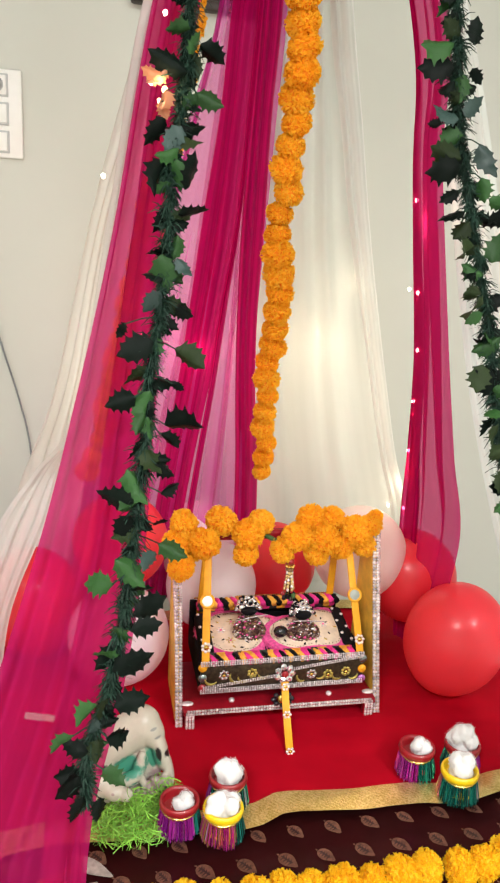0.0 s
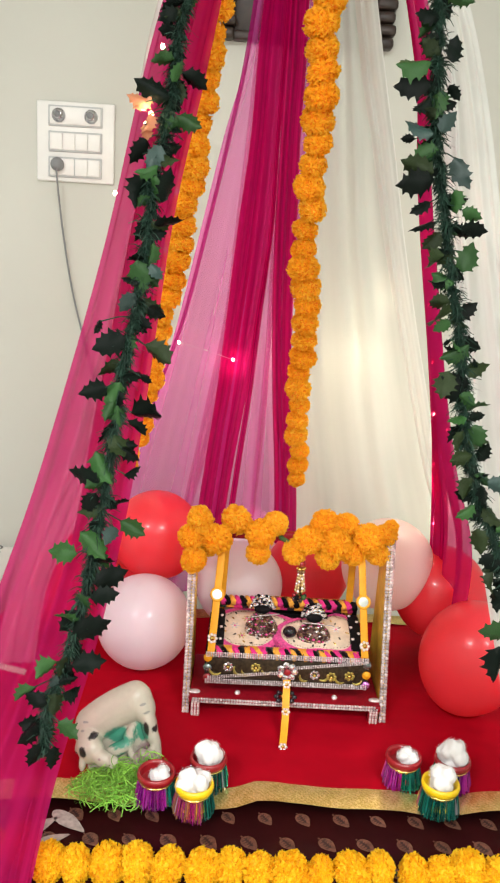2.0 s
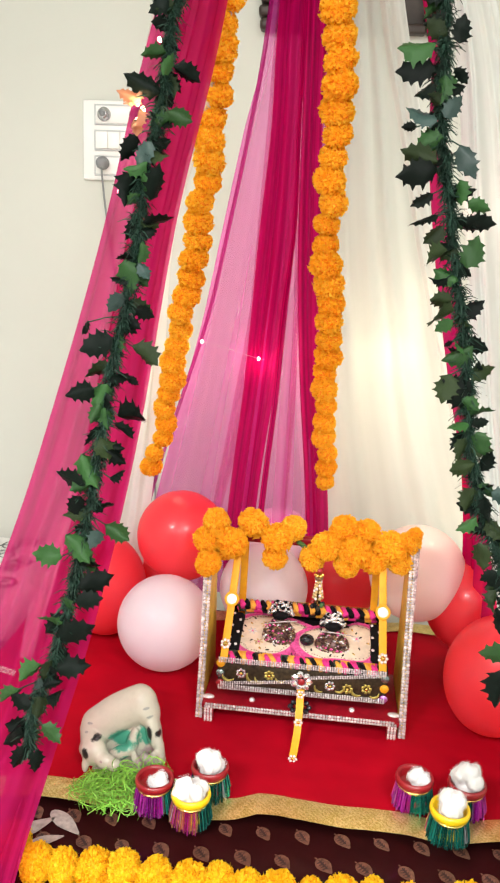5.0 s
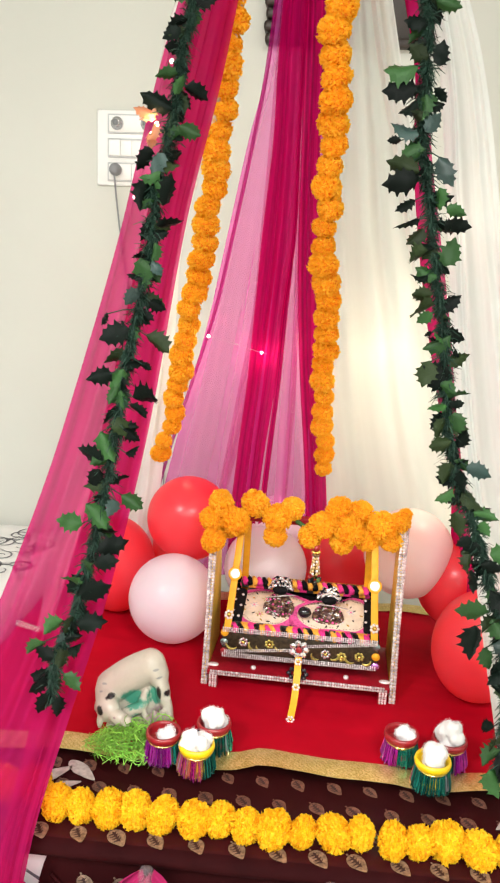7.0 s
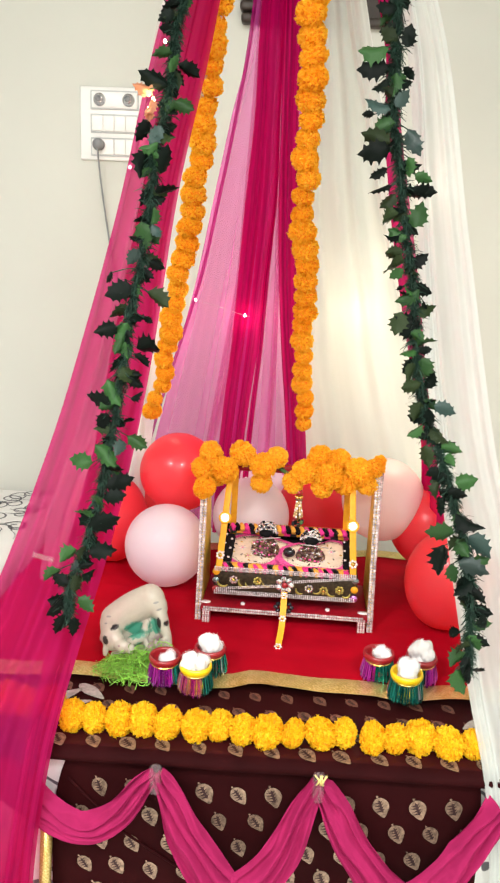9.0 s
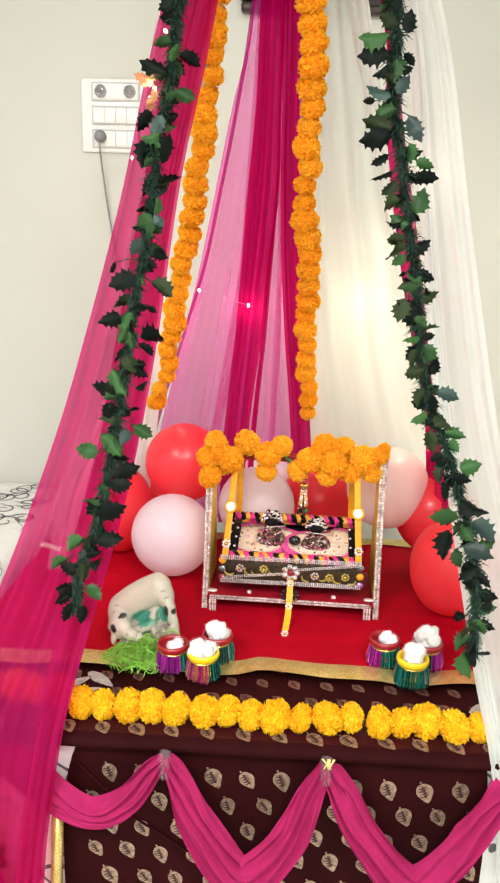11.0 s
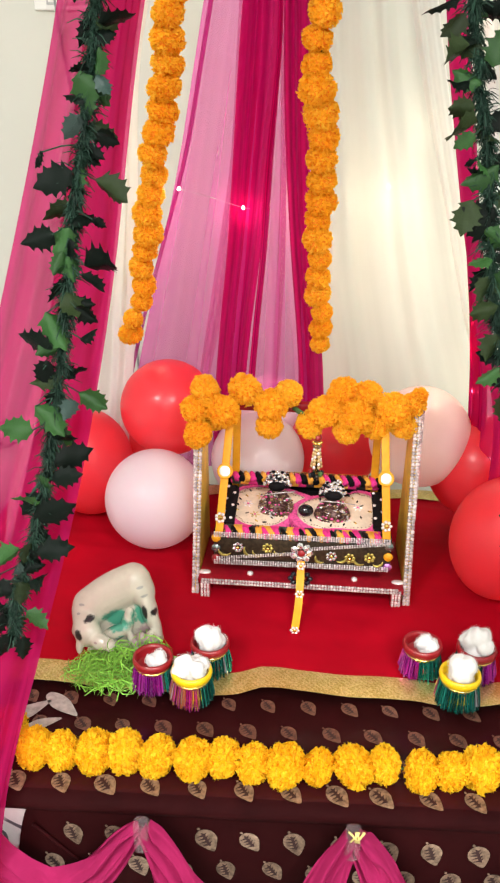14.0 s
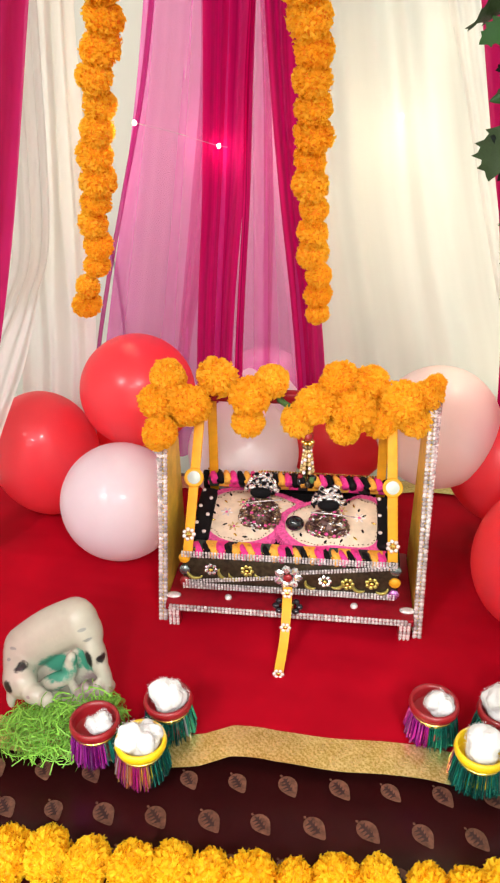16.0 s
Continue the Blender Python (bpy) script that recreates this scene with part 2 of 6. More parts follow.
# Layered chiffon; the shade of its folds is put into a darker, streaked colour.
M_MAG_DENSE = sheer("magenta_chiffon_gathered_shaded", (0.46, 0.003, 0.115), (0.85, 0.10, 0.34), 0.72, 0.5, scale=7.0, spread=0.22, vary=0.38)
M_SWAG = simple("magenta_georgette", (0.295, 0.014, 0.080), 0.85, vary=0.12, scale=24, bump=0.5, fine=420, dist=0.0009, spec=0.08)
M_WHITE = sheer("white_chiffon", (0.735, 0.775, 0.75), (0.97, 0.96, 0.93), 0.84, 0.5, scale=10.0, spread=0.03)
M_WHITE_SHEER = sheer("white_chiffon_single", (0.84, 0.84, 0.82), (0.98, 0.98, 0.96), 0.84, 0.5, scale=5.0, spread=0.03)
M_ORANGE = petals("orange_marigold", (1.0, 0.56, 0.026), (1.0, 0.64, 0.042), (1.0, 0.72, 0.075))
M_YELLOW = petals("yellow_marigold", (0.97, 0.61, 0.016), (0.98, 0.69, 0.026), (1.0, 0.78, 0.045))
M_ORANGE_CORE = simple("marigold_core", (0.92, 0.36, 0.014), 0.9)
M_YELLOW_CORE = simple("yellow_marigold_core", (0.85, 0.46, 0.012), 0.9)
M_PINK = latex("pale_pink_latex", (0.92, 0.81, 0.885), (1.0, 0.88, 0.95), 0.44)
M_ROSE = latex("light_rose_latex", (0.98, 0.86, 0.90), (1.0, 0.90, 0.94), 0.40)
M_PEACH = latex("blush_latex", (0.97, 0.85, 0.83), (1.0, 0.90, 0.88), 0.46)
M_REDB = latex("red_latex", (0.97, 0.062, 0.090), (1.0, 0.19, 0.22), 0.40)
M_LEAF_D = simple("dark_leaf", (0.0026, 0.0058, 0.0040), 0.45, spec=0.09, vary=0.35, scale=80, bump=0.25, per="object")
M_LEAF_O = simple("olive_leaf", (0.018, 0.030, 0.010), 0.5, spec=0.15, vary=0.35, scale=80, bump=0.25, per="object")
M_LEAF_B = simple("grey_green_leaf", (0.022, 0.046, 0.040), 0.38, spec=0.35, vary=0.4, scale=60, bump=0.25, per="object")
M_LEAF_M = simple("green_leaf", (0.023, 0.073, 0.018), 0.45, spec=0.22, vary=0.3, scale=80, bump=0.25, per="object")
# Faded leaves beside a bulb; its orange glow is put into their colour.
M_LEAF_A = latex("glow_lit_leaf", (0.55, 0.24, 0.13), (0.62, 0.30, 0.16), 0.5, 0.0)
M_NEEDLE = simple("pine_needle", (0.016, 0.042, 0.028), 0.6, vary=0.5, per="island", spec=0.2)
M_STRAP = simple("yellow_ribbon", (0.80, 0.36, 0.008), 0.6, vary=0.1, scale=60)
M_STRAP_PALE = simple("pale_yellow_ribbon", (0.75, 0.62, 0.22), 0.6)
M_PANEL = simple("mustard_board", (0.82, 0.52, 0.06), 0.5, vary=0.2, scale=40)
M_BASE = simple("crimson_velvet", (0.30, 0.004, 0.014), 0.5, spec=0.3, vary=0.2, scale=60)
M_PEARL = simple("rhinestone", (0.82, 0.74, 0.74), 0.2, metal=0.40, vary=0.2, scale=400, per="island", bump=0.0)
M_CRYSTAL = simple("cut_crystal", (0.82, 0.80, 0.82), 0.10, metal=0.75, vary=0.3, scale=300, bump=0.0)
M_OLIVE = simple("olive_gold_thread", (0.42, 0.34, 0.08), 0.3, metal=0.6, vary=0.4, scale=400)
M_SILVER = simple("silver_lace", (0.76, 0.70, 0.73), 0.3, metal=0.55, vary=0.35, scale=500, per="island")
M_TRAY = simple("dark_glitter_panel", (0.05, 0.035, 0.022), 0.3, metal=0.4, vary=0.6, scale=180, bump=0.4)
M_SEQ_GOLD = simple("gold_sequin", (0.75, 0.55, 0.14), 0.2, metal=0.9, vary=0.3, scale=300, per="island", bump=0.0)
M_OLDGOLD = simple("old_gold_thread", (0.62, 0.44, 0.20), 0.4, metal=0.3, vary=0.4, scale=400)
M_BLACK = simple("black_velvet", (0.007, 0.006, 0.007), 0.8, spec=0.12)
M_MIRROR = simple("mirror_glass", (0.36, 0.37, 0.34), 0.34, metal=1.0, vary=0.02, bump=0.0)
M_BED = stripes("striped_mat", [(0.8, 0.03, 0.25), (0.02, 0.015, 0.015), (0.85, 0.38, 0.03), (0.8, 0.03, 0.25), (0.03, 0.05, 0.035), (0.85, 0.42, 0.05)], 12.0)
M_TUFT_PINK = simple("pink_yarn", (0.75, 0.03, 0.26), 0.8, vary=0.2, scale=300, bump=0.5)
M_TUFT_GOLD = simple("orange_yarn", (0.85, 0.40, 0.05), 0.8, vary=0.2, scale=300, bump=0.5)
M_CREAMPAD = simple("cream_pad", (0.74, 0.60, 0.46), 0.7, vary=0.12, scale=90, bump=0.3)
M_PINKFRINGE = simple("pink_fringe", (0.70, 0.08, 0.28), 0.8, vary=0.35, scale=300, bump=0.5)
M_BRONZE = simple("dark_bronze", (0.09, 0.035, 0.03), 0.4, metal=0.3, vary=0.5, scale=300)
M_BEADS = simple("bronze_beads", (0.22, 0.13, 0.07), 0.3, metal=0.6, vary=0.5, scale=500, per="island", bump=0.0)
M_BLACKGLOSS = simple("black_glass", (0.01, 0.01, 0.012), 0.12)
M_JEWEL = simple("dark_jewel", (0.045, 0.04, 0.05), 0.15, metal=0.5, vary=0.4, scale=300, bump=0.0)
M_RIM_RED = simple("red_glazed_clay", (0.30, 0.010, 0.016), 0.35, vary=0.15, scale=60, coat=0.3)
M_RIM_YEL = simple("yellow_painted_clay", (0.90, 0.60, 0.01), 0.35, vary=0.1, scale=60, coat=0.3)
M_COTTON = simple("cotton_wool", (0.82, 0.815, 0.81), 0.95, vary=0.03, scale=90, bump=0.5, fine=700, dist=0.0015, spec=0.05)
M_TIN_PURPLE = tinsel("purple_tinsel", (0.90, 0.10, 0.72), (0.50, 0.04, 0.55))
M_TIN_GREEN = tinsel("green_tinsel", (0.06, 0.55, 0.44), (0.05, 0.14, 0.12))
M_TIN_MIX = tinsel("violet_gold_tinsel", (0.85, 0.09, 0.55), (0.85, 0.52, 0.14))
M_GRASS = simple("paper_grass", (0.24, 0.55, 0.06), 0.6, vary=0.2, scale=200, per="island")
M_TAPE = sheer("clear_tape", (0.85, 0.72, 0.76), (0.97, 0.90, 0.93), 0.11, 0.3, spread=0.02)
M_BULB = glowing("warm_bulb", (1.0, 0.80, 0.52), 18)
# For bodies that imitate the orange bloom round a bulb.
M_GLOW_ORANGE = glowing("orange_glow", (1.0, 0.60, 0.32), 9)
M_BULB_PINK = glowing("bulb_behind_cloth", (1.0, 0.70, 0.80), 14)
M_WIRE = simple("thin_wire", (0.35, 0.33, 0.30), 0.5)
M_KNOT = simple("green_thread", (0.05, 0.12, 0.03), 0.8)


# ---- mesh helpers ----
def part(name, bm, material, parent=None, label="", smooth=True, m=None):
    """Links a bmesh as one mesh object; m places it, parent makes it a part."""
    me = bpy.data.meshes.new(name)
    bmesh.ops.recalc_face_normals(bm, faces=bm.faces[:])
    bm.to_mesh(me)
    bm.free()
    return placed(name, me, material, parent, label, smooth, m)


def placed(name, me, material, parent=None, label="", smooth=True, m=None):
    for mt in (material if isinstance(material, (list, tuple)) else [material]):
        me.materials.append(mt)
    if smooth:
        me.shade_smooth()
    ob = new(name, me)
    ob.parent = parent
    if m is not None:
        ob.matrix_basis = m
    if label:
        tagged(ob, label)
    return ob


def sharing(name, me, parent, m):
    ob = new(name, me)
    ob.parent = parent
    ob.matrix_basis = m
    return ob


def base(name, x, y, z, label, category, group="", rz=0.0, kind=""):
    ob = new(name)
    ob.empty_display_size = 0.02
    ob.matrix_basis = pose(x, y, z, 0, 0, rz)
    return tagged(ob, label, category, group, kind)


def from_lists(name, verts, faces):
    me = bpy.data.meshes.new(name)
    me.from_pydata([tuple(v) for v in verts], [], faces)
    me.update()
    return me


def box(sx, sy, sz, bevel=0.0, c=(0, 0, 0), seg=2, bm=None):
    bm = bm or bmesh.new()
    r = bmesh.ops.create_cube(bm, size=1.0, matrix=Matrix.Translation(c) @ Matrix.Diagonal((sx, sy, sz, 1)))
    if bevel:
        es = list({e for v in r["verts"] for e in v.link_edges})
        bmesh.ops.bevel(bm, geom=es, offset=bevel, segments=seg, profile=0.5, affect="EDGES")
    return bm


def lathe(profile, n=32, closed_top=False, bm=None):
    bm = bm or bmesh.new()
    rings = []
    for r, z in profile:
        rings.append([bm.verts.new((r * math.cos(2 * math.pi * i / n), r * math.sin(2 * math.pi * i / n), z)) for i in range(n)])
    for a, b in zip(rings, rings[1:]):
        for i in range(n):
            j = (i + 1) % n
            bm.faces.new((a[i], a[j], b[j], b[i]))
    bm.faces.new(rings[0])
    if closed_top:
        bm.faces.new(rings[-1])
    return bm


def ball(rx, ry, rz, c=(0, 0, 0), sub=2, bm=None, rot=None):
    bm = bm or bmesh.new()
    m = Matrix.Translation(c) @ (rot or Matrix()) @ Matrix.Diagonal((rx, ry, rz, 1))
    bmesh.ops.create_icosphere(bm, subdivisions=sub, radius=1.0, matrix=m)
    return bm


def tube(points, r, n=8, bm=None, taper=None):
    bm = bm or bmesh.new()
    pts = [Vector(p) for p in points]
    rings = []
    for i, p in enumerate(pts):
        d = (pts[min(i + 1, len(pts) - 1)] - pts[max(i - 1, 0)]).normalized()
        u = d.cross(Vector((0.31, 0.87, 0.38))).normalized()
        w = d.cross(u)
        rr = r * (taper(i / (len(pts) - 1)) if taper else 1)
        rings.append([bm.verts.new(p + rr * (u * math.cos(2 * math.pi * k / n) + w * math.sin(2 * math.pi * k / n))) for k in range(n)])
    for a, b in zip(rings, rings[1:]):
        for k in range(n):
            bm.faces.new((a[k], a[(k + 1) % n], b[(k + 1) % n], b[k]))
    bm.faces.new(rings[0])
    bm.faces.new(rings[-1])
    return bm


def along(points, v):
    """A smooth curve through the points, v from 0 to 1."""
    n = len(points) - 1
    f = min(max(v, 0.0), 1.0) * n
    i = min(int(f), n - 1)
    t = f - i
    p = [Vector(points[min(max(k, 0), n)]) for k in (i - 1, i, i + 1, i + 2)]
    return 0.5 * (2 * p[1] + (p[2] - p[0]) * t + (2 * p[0] - 5 * p[1] + 4 * p[2] - p[3]) * t * t + (3 * p[1] - p[0] - 3 * p[2] + p[3]) * t ** 3)


def even(points, step):
    """Points spaced evenly along the smooth curve, with the direction there."""
    fine = [along(points, i / 400) for i in range(401)]
    out, run, want = [], 0.0, 0.0
    for a, b in zip(fine, fine[1:]):
        seg = (b - a).length
        while want <= run + seg:
            out.append((a.lerp(b, (want - run) / seg), (b - a).normalized()))
            want += step
        run += seg
    return out


def drape(name, left, right, material, folds, depth, seed, parent=None, nu=90, nv=70, label="", rough=0.2):
    """A hanging cloth between two edges, with pleats that run down it and grow towards the foot."""
    rnd = random.Random(seed)
    waves = [(folds * k, rnd.uniform(0, 6.28), a, rnd.uniform(-0.6, 0.6)) for k, a in ((0.5, 0.6), (1.0, 1.0), (1.6, 0.35))]
    verts, faces = [], []
    for j in range(nv + 1):
        v = j / nv
        a, b = along(left, v), along(right, v)
        side = (b - a)
        width = side.length
        down = (along(left, min(1, v + 0.02)) - along(left, max(0, v - 0.02))).normalized()
        out = side.normalized().cross(down).normalized()
        for i in range(nu + 1):
            u = i / nu
            s = sum(w * math.sin(6.283 * f * (u + 0.03 * d * v) + ph + d * v) for f, ph, w, d in waves)
            s += rough * noise.noise((u * folds * 1.3 + seed, v * 1.6, seed))
            amp = min(depth, width / folds * 0.22)
            verts.append(a + side * u + out * amp * s * 0.6)
    w = nu + 1
    for j in range(nv):
        for i in range(nu):
            faces.append((j * w + i, j * w + i + 1, (j + 1) * w + i + 1, (j + 1) * w + i))
    me = from_lists(name, verts, faces)
    uv = me.uv_layers.new(name="weave")
    uv.data.foreach_set("uv", [c for f in faces for k in f for c in (seed + (k % w) / nu, (k // w) / nv)])
    return placed(name, me, material, parent, label)


def sweep_cloth(path, widths, pleats, seed, depth=0.012, nu=28, steps=60):
    """A gathered cloth band along a path, hanging in soft pleats."""
    rnd = random.Random(seed)
    ph = [rnd.uniform(0, 6.28) for _ in range(4)]
    verts, faces = [], []
    for j in range(steps + 1):
        v = j / steps
        p = along(path, v)
        d = (along(path, min(1, v + 0.01)) - along(path, max(0, v - 0.01))).normalized()
        across = Vector((0, -1, 0)).cross(d).normalized()
        wd = along([(x, 0, 0) for x in widths], v).x
        for i in range(nu + 1):
            u = i / nu - 0.5
            arch = 0.9 * depth * (1 - (2 * u) ** 2) * min(1.0, wd / 0.04)
            q = pleats * u + 0.75 * noise.noise((u * 2.2, v * 4.0, seed)) + 0.25 * math.sin(4 * v + ph[1])
            pl = depth * (0.5 * math.sin(6.283 * q + ph[0]) + 0.20 * math.sin(6.283 * 1.9 * q + ph[2] + 3 * v) + 0.05 * math.sin(6.283 * 4.3 * q + ph[3] + 5 * v) + 0.55 * noise.noise((u * 5, v * 9, seed + 3)) + 0.10 * noise.noise((u * 13, v * 22, seed + 8)))
            verts.append(p + across * wd * u + Vector((0, -1, 0)) * (arch + pl * min(1, wd / 0.03)))
    w = nu + 1
    for j in range(steps):
        for i in range(nu):
            faces.append((j * w + i, j * w + i + 1, (j + 1) * w + i + 1, (j + 1) * w + i))
    return verts, faces


# ---- the room ----
WY = 2.16
def wall(name, sx, sy, sz, c, mat):
    return tagged(part(name, box(sx, sy, sz, c=c), mat, smooth=False), kind="structure", label=name.replace("_", " ") + " of the room, plain off-white paint", category="wall")


wall("wall_back", 5.0, 0.12, CEIL, (0.3, WY + 0.06, CEIL / 2), M_WALL)
wall("wall_left", 0.12, 5.2, CEIL, (-2.26, -0.38, CEIL / 2), M_WALL)
wall("wall_right", 0.12, 5.2, CEIL, (2.86, -0.38, CEIL / 2), M_WALL)
wall("wall_front", 5.0, 0.12, CEIL, (0.3, -2.92, CEIL / 2), M_WALL)
tagged(part("floor", box(5.3, 5.4, 0.1, c=(0.3, -0.38, -0.05)), M_FLOOR, smooth=False), "pale stone floor of the room", "floor", kind="structure")
tagged(part("ceiling", box(5.3, 5.4, 0.1, c=(0.3, -0.38, CEIL + 0.05)), M_CEIL, smooth=False), "plain white painted ceiling", "ceiling", kind="structure")

# switch board with its three rows
sb = base("switch_board", -0.022, WY, 1.535, "white modular switch board with two chrome regulators", "switch board")
part("back_plate", box(0.198, 0.012, 0.195, 0.004, (0, -0.006, 0)), M_PLATE, sb)
for z in (0.062, 0.0, -0.062):
    row = part("module_frame", box(0.137, 0.006, 0.050, 0.002, (0, -0.014, z)), M_TRIM_GREY, sb, "grey module frame")
    if z > 0.03:
        part("blank_cover", box(0.128, 0.006, 0.042, 0.002, (0, -0.017, z)), M_PLATE, sb)
        for x in (-0.041, 0.041):
            k = lathe([(0.017, 0), (0.017, 0.004), (0.013, 0.006), (0.0125, 0.016), (0.010, 0.018), (0.0, 0.018)], 24)
            part("regulator_knob", k, M_CHROME, sb, "round chrome regulator knob", m=pose(x, -0.020, z, 90, 0, 0))
            part("knob_cap", lathe([(0.008, 0), (0.008, 0.0015), (0, 0.002)], 20), M_GREY, sb, "dark centre of the knob", m=pose(x, -0.038, z, 90, 0, 0))
    else:
        for i in range(4):
            x = -0.048 + i * 0.032
            if z < -0.03 and i < 2:
                continue
            part("rocker_switch", box(0.0316, 0.007, 0.041, 0.002, (x, -0.0175, z)), M_PLATE, sb)
        if z < -0.03:
            part("socket", box(0.062, 0.006, 0.041, 0.002, (-0.033, -0.017, z)), M_PLATE, sb)
plug = base("plug", -0.065, WY - 0.0205, 1.478, "grey plug with a cable hanging down the wall", "plug")
part("plug_body", lathe([(0.016, 0), (0.017, 0.012), (0.013, 0.026), (0.008, 0.030), (0, 0.030)], 20), M_GREY, plug, m=pose(0, 0, 0.0, 90, 0, 0))
part("cable", tube([along([(0, -0.02, -0.012), (0.003, -0.010, -0.07), (0.013, 0.008, -0.18), (0.038, 0.010, -0.33), (0.080, 0.010, -0.495), (0.112, 0.010, -0.61), (0.140, 0.010, -0.75), (0.15, 0.010, -0.98)], i / 40) for i in range(41)], 0.0028, 6), M_GREY, plug)

# dark carved frame high on the wall
cf = base("wall_frame", 0.55, WY, 1.80, "dark brown carved wooden frame hung on the wall", "frame")
bm = box(0.36, 0.03, 0.022, 0.005, (0, -0.015, 0.011))
box(0.36, 0.03, 0.022, 0.005, (0, -0.015, 0.309), bm=bm)
part("rail", bm, M_DARKWOOD, cf)
part("backing", box(0.36, 0.012, 0.28, 0.002, (0, -0.006, 0.16)), M_DARKWOOD, cf)
for x in (-0.2, 0.2):
    bm = bmesh.new()
    for i in range(11):
        box(0.046 + 0.008 * (i % 2), 0.04, 0.026, 0.008, (x, -0.02, 0.013 + i * 0.0296), bm=bm)
    part("scalloped_stile", bm, M_DARKWOOD, cf)

# bed along the wall
bed = base("bed", -0.78, 1.50, 0, "low bed with a white sheet printed in black scrolls", "bed")
part("bed_base", box(1.26, 1.22, 0.22, 0.01, (0, 0, 0.13)), M_DARKWOOD, bed)
mattress = part("mattress", box(1.28, 1.25, 0.21, 0.05, (0, 0, 0.345), 4), M_COTTONSHEET, bed)


def scroll_print(n, x0, x1, y0, y1, seed):
    """Ribbons that curl like vine scrolls, flat in the xy plane."""
    rnd = random.Random(seed)
    verts, faces = [], []
    for _ in range(n):
        cx, cy, big = rnd.uniform(x0, x1), rnd.uniform(y0, y1), rnd.uniform(0.022, 0.052)
        turn, way, steps = rnd.uniform(0, 6.283), rnd.choice((-1, 1)), 26
        i0 = len(verts)
        for q in range(steps + 1):
            f = q / steps
            r = big * (0.22 + 0.78 * f) + (0.9 * big * max(0, f - 0.8) * 5)
            a = turn + way * (9.5 * f if f < 0.8 else 7.6 + 3.2 * (f - 0.8))
            w = 0.0030 * math.sin(0.35 + 2.5 * f)
            for d in (-w, w):
                verts.append((cx + (r + d) * math.cos(a), cy + (r + d) * math.sin(a), 0))
        faces += [(i0 + 2 * q, i0 + 2 * q + 1, i0 + 2 * q + 3, i0 + 2 * q + 2) for q in range(steps)]
    return from_lists("scroll_print", verts, faces)


tagged(placed("scroll_print", scroll_print(330, -0.58, 0.58, -0.56, 0.58, 21), M_SCROLL, mattress, "grey-black scroll print", m=pose(0, 0, 0.4512)), kind="stuff")
tagged(placed("scroll_print", scroll_print(60, -0.58, 0.58, -0.04, 0.04, 22), M_SCROLL, mattress, "grey-black scroll print", m=pose(0, -0.6262, 0.34, 90, 0, 0)), kind="stuff")
tagged(placed("scroll_print", scroll_print(40, -0.52, 0.58, -0.05, 0.04, 23), M_SCROLL, mattress, "grey-black scroll print", m=pose(0.6412, 0, 0.34, 90, 0, 90)), kind="stuff")
for x in (-0.55, 0.55):
    for y in (-0.52, 0.52):
        part("leg", box(0.07, 0.07, 0.02, 0.004, (x, y, 0.01)), M_DARKWOOD, bed)

# ---- the table and its cloths ----
TZ = 0.497
table = base("table", 0.47, 1.235, 0, "low wooden table hidden under festive cloths", "table")
part("tabletop", box(1.04, 0.80, 0.03, 0.004, (0, 0.012, TZ - 0.021)), M_TABLE, table)
for x in (-0.47, 0.47):
    for y in (-0.36, 0.36):
        part("leg", box(0.05, 0.05, TZ - 0.036, 0.004, (x, y, (TZ - 0.036) / 2)), M_TABLE, table)


def sway(x, v, amp, seed):
    return amp * v * (math.sin(x * 21 + seed) + 0.5 * math.sin(x * 47 + 2 * seed + v)) + 0.004 * noise.noise((x * 6, v * 3, seed)) - 0.004 * v


def hanging(x0, x1, y, z0, z1, amp, seed, nu=90, nv=24, slant=0.0):
    verts, faces = [], []
    for j in range(nv + 1):
        for i in range(nu + 1):
            u, v = i / nu, j / nv
            x = x0 + slant * (1 - v) ** 7 * (1 - u) + (x1 - x0) * u - slant * 0.4 * (1 - v) ** 7 * u
            verts.append((x, y + sway(x, v, amp, seed), z0 + (z1 - z0) * v))
    w = nu + 1
    for j in range(nv):
        for i in range(nu):
            faces.append((j * w + i, j * w + i + 1, (j + 1) * w + i + 1, (j + 1) * w + i))
    return verts, faces


tagged(placed("under_cloth", from_lists("under_cloth", *hanging(-0.04, 0.98, 0.842, 0.462, 0.02, 0.004, 2)), M_SHEET), "white under-cloth with black scroll print hanging from the table", "cloth")

FALL_Y = -0.070
tc = base("tablecloth", 0.47, 0.9, TZ, "maroon brown tablecloth with printed leaves under clear plastic", "tablecloth")
prof = [(0.156, -0.004), (0.156, 0.002), (-0.066, 0.002), (-0.074, 0.0008), (-0.081, -0.003), (-0.0865, -0.007), (-0.0885, -0.011), (-0.0885, -0.0165), (-0.080, -0.0175), (-0.078, -0.010), (-0.066, -0.004)]
verts, faces, n = [], [], 120
for i in range(n + 1):
    x = -0.53 + 1.06 * i / n
    for y, z in prof:
        k = 1.0 if z < -0.002 and y < -0.07 else 0.0
        verts.append((x, y + k * 0.0022 * noise.noise((x * 11, z * 20, 3.0)), z + (0.0006 * noise.noise((x * 14, y * 14, 7.0)) if z > 0 else 0)))
m = len(prof)
for i in range(n):
    for k in range(m):
        faces.append((i * m + k, (i + 1) * m + k, (i + 1) * m + (k + 1) % m, i * m + (k + 1) % m))
# Lip and front fall take the shaded copy, the flat top the lighter one.
top = placed("top_sheet", from_lists("top_sheet", verts, faces), [M_BROWN, M_BROCADE_SHADED], tc)
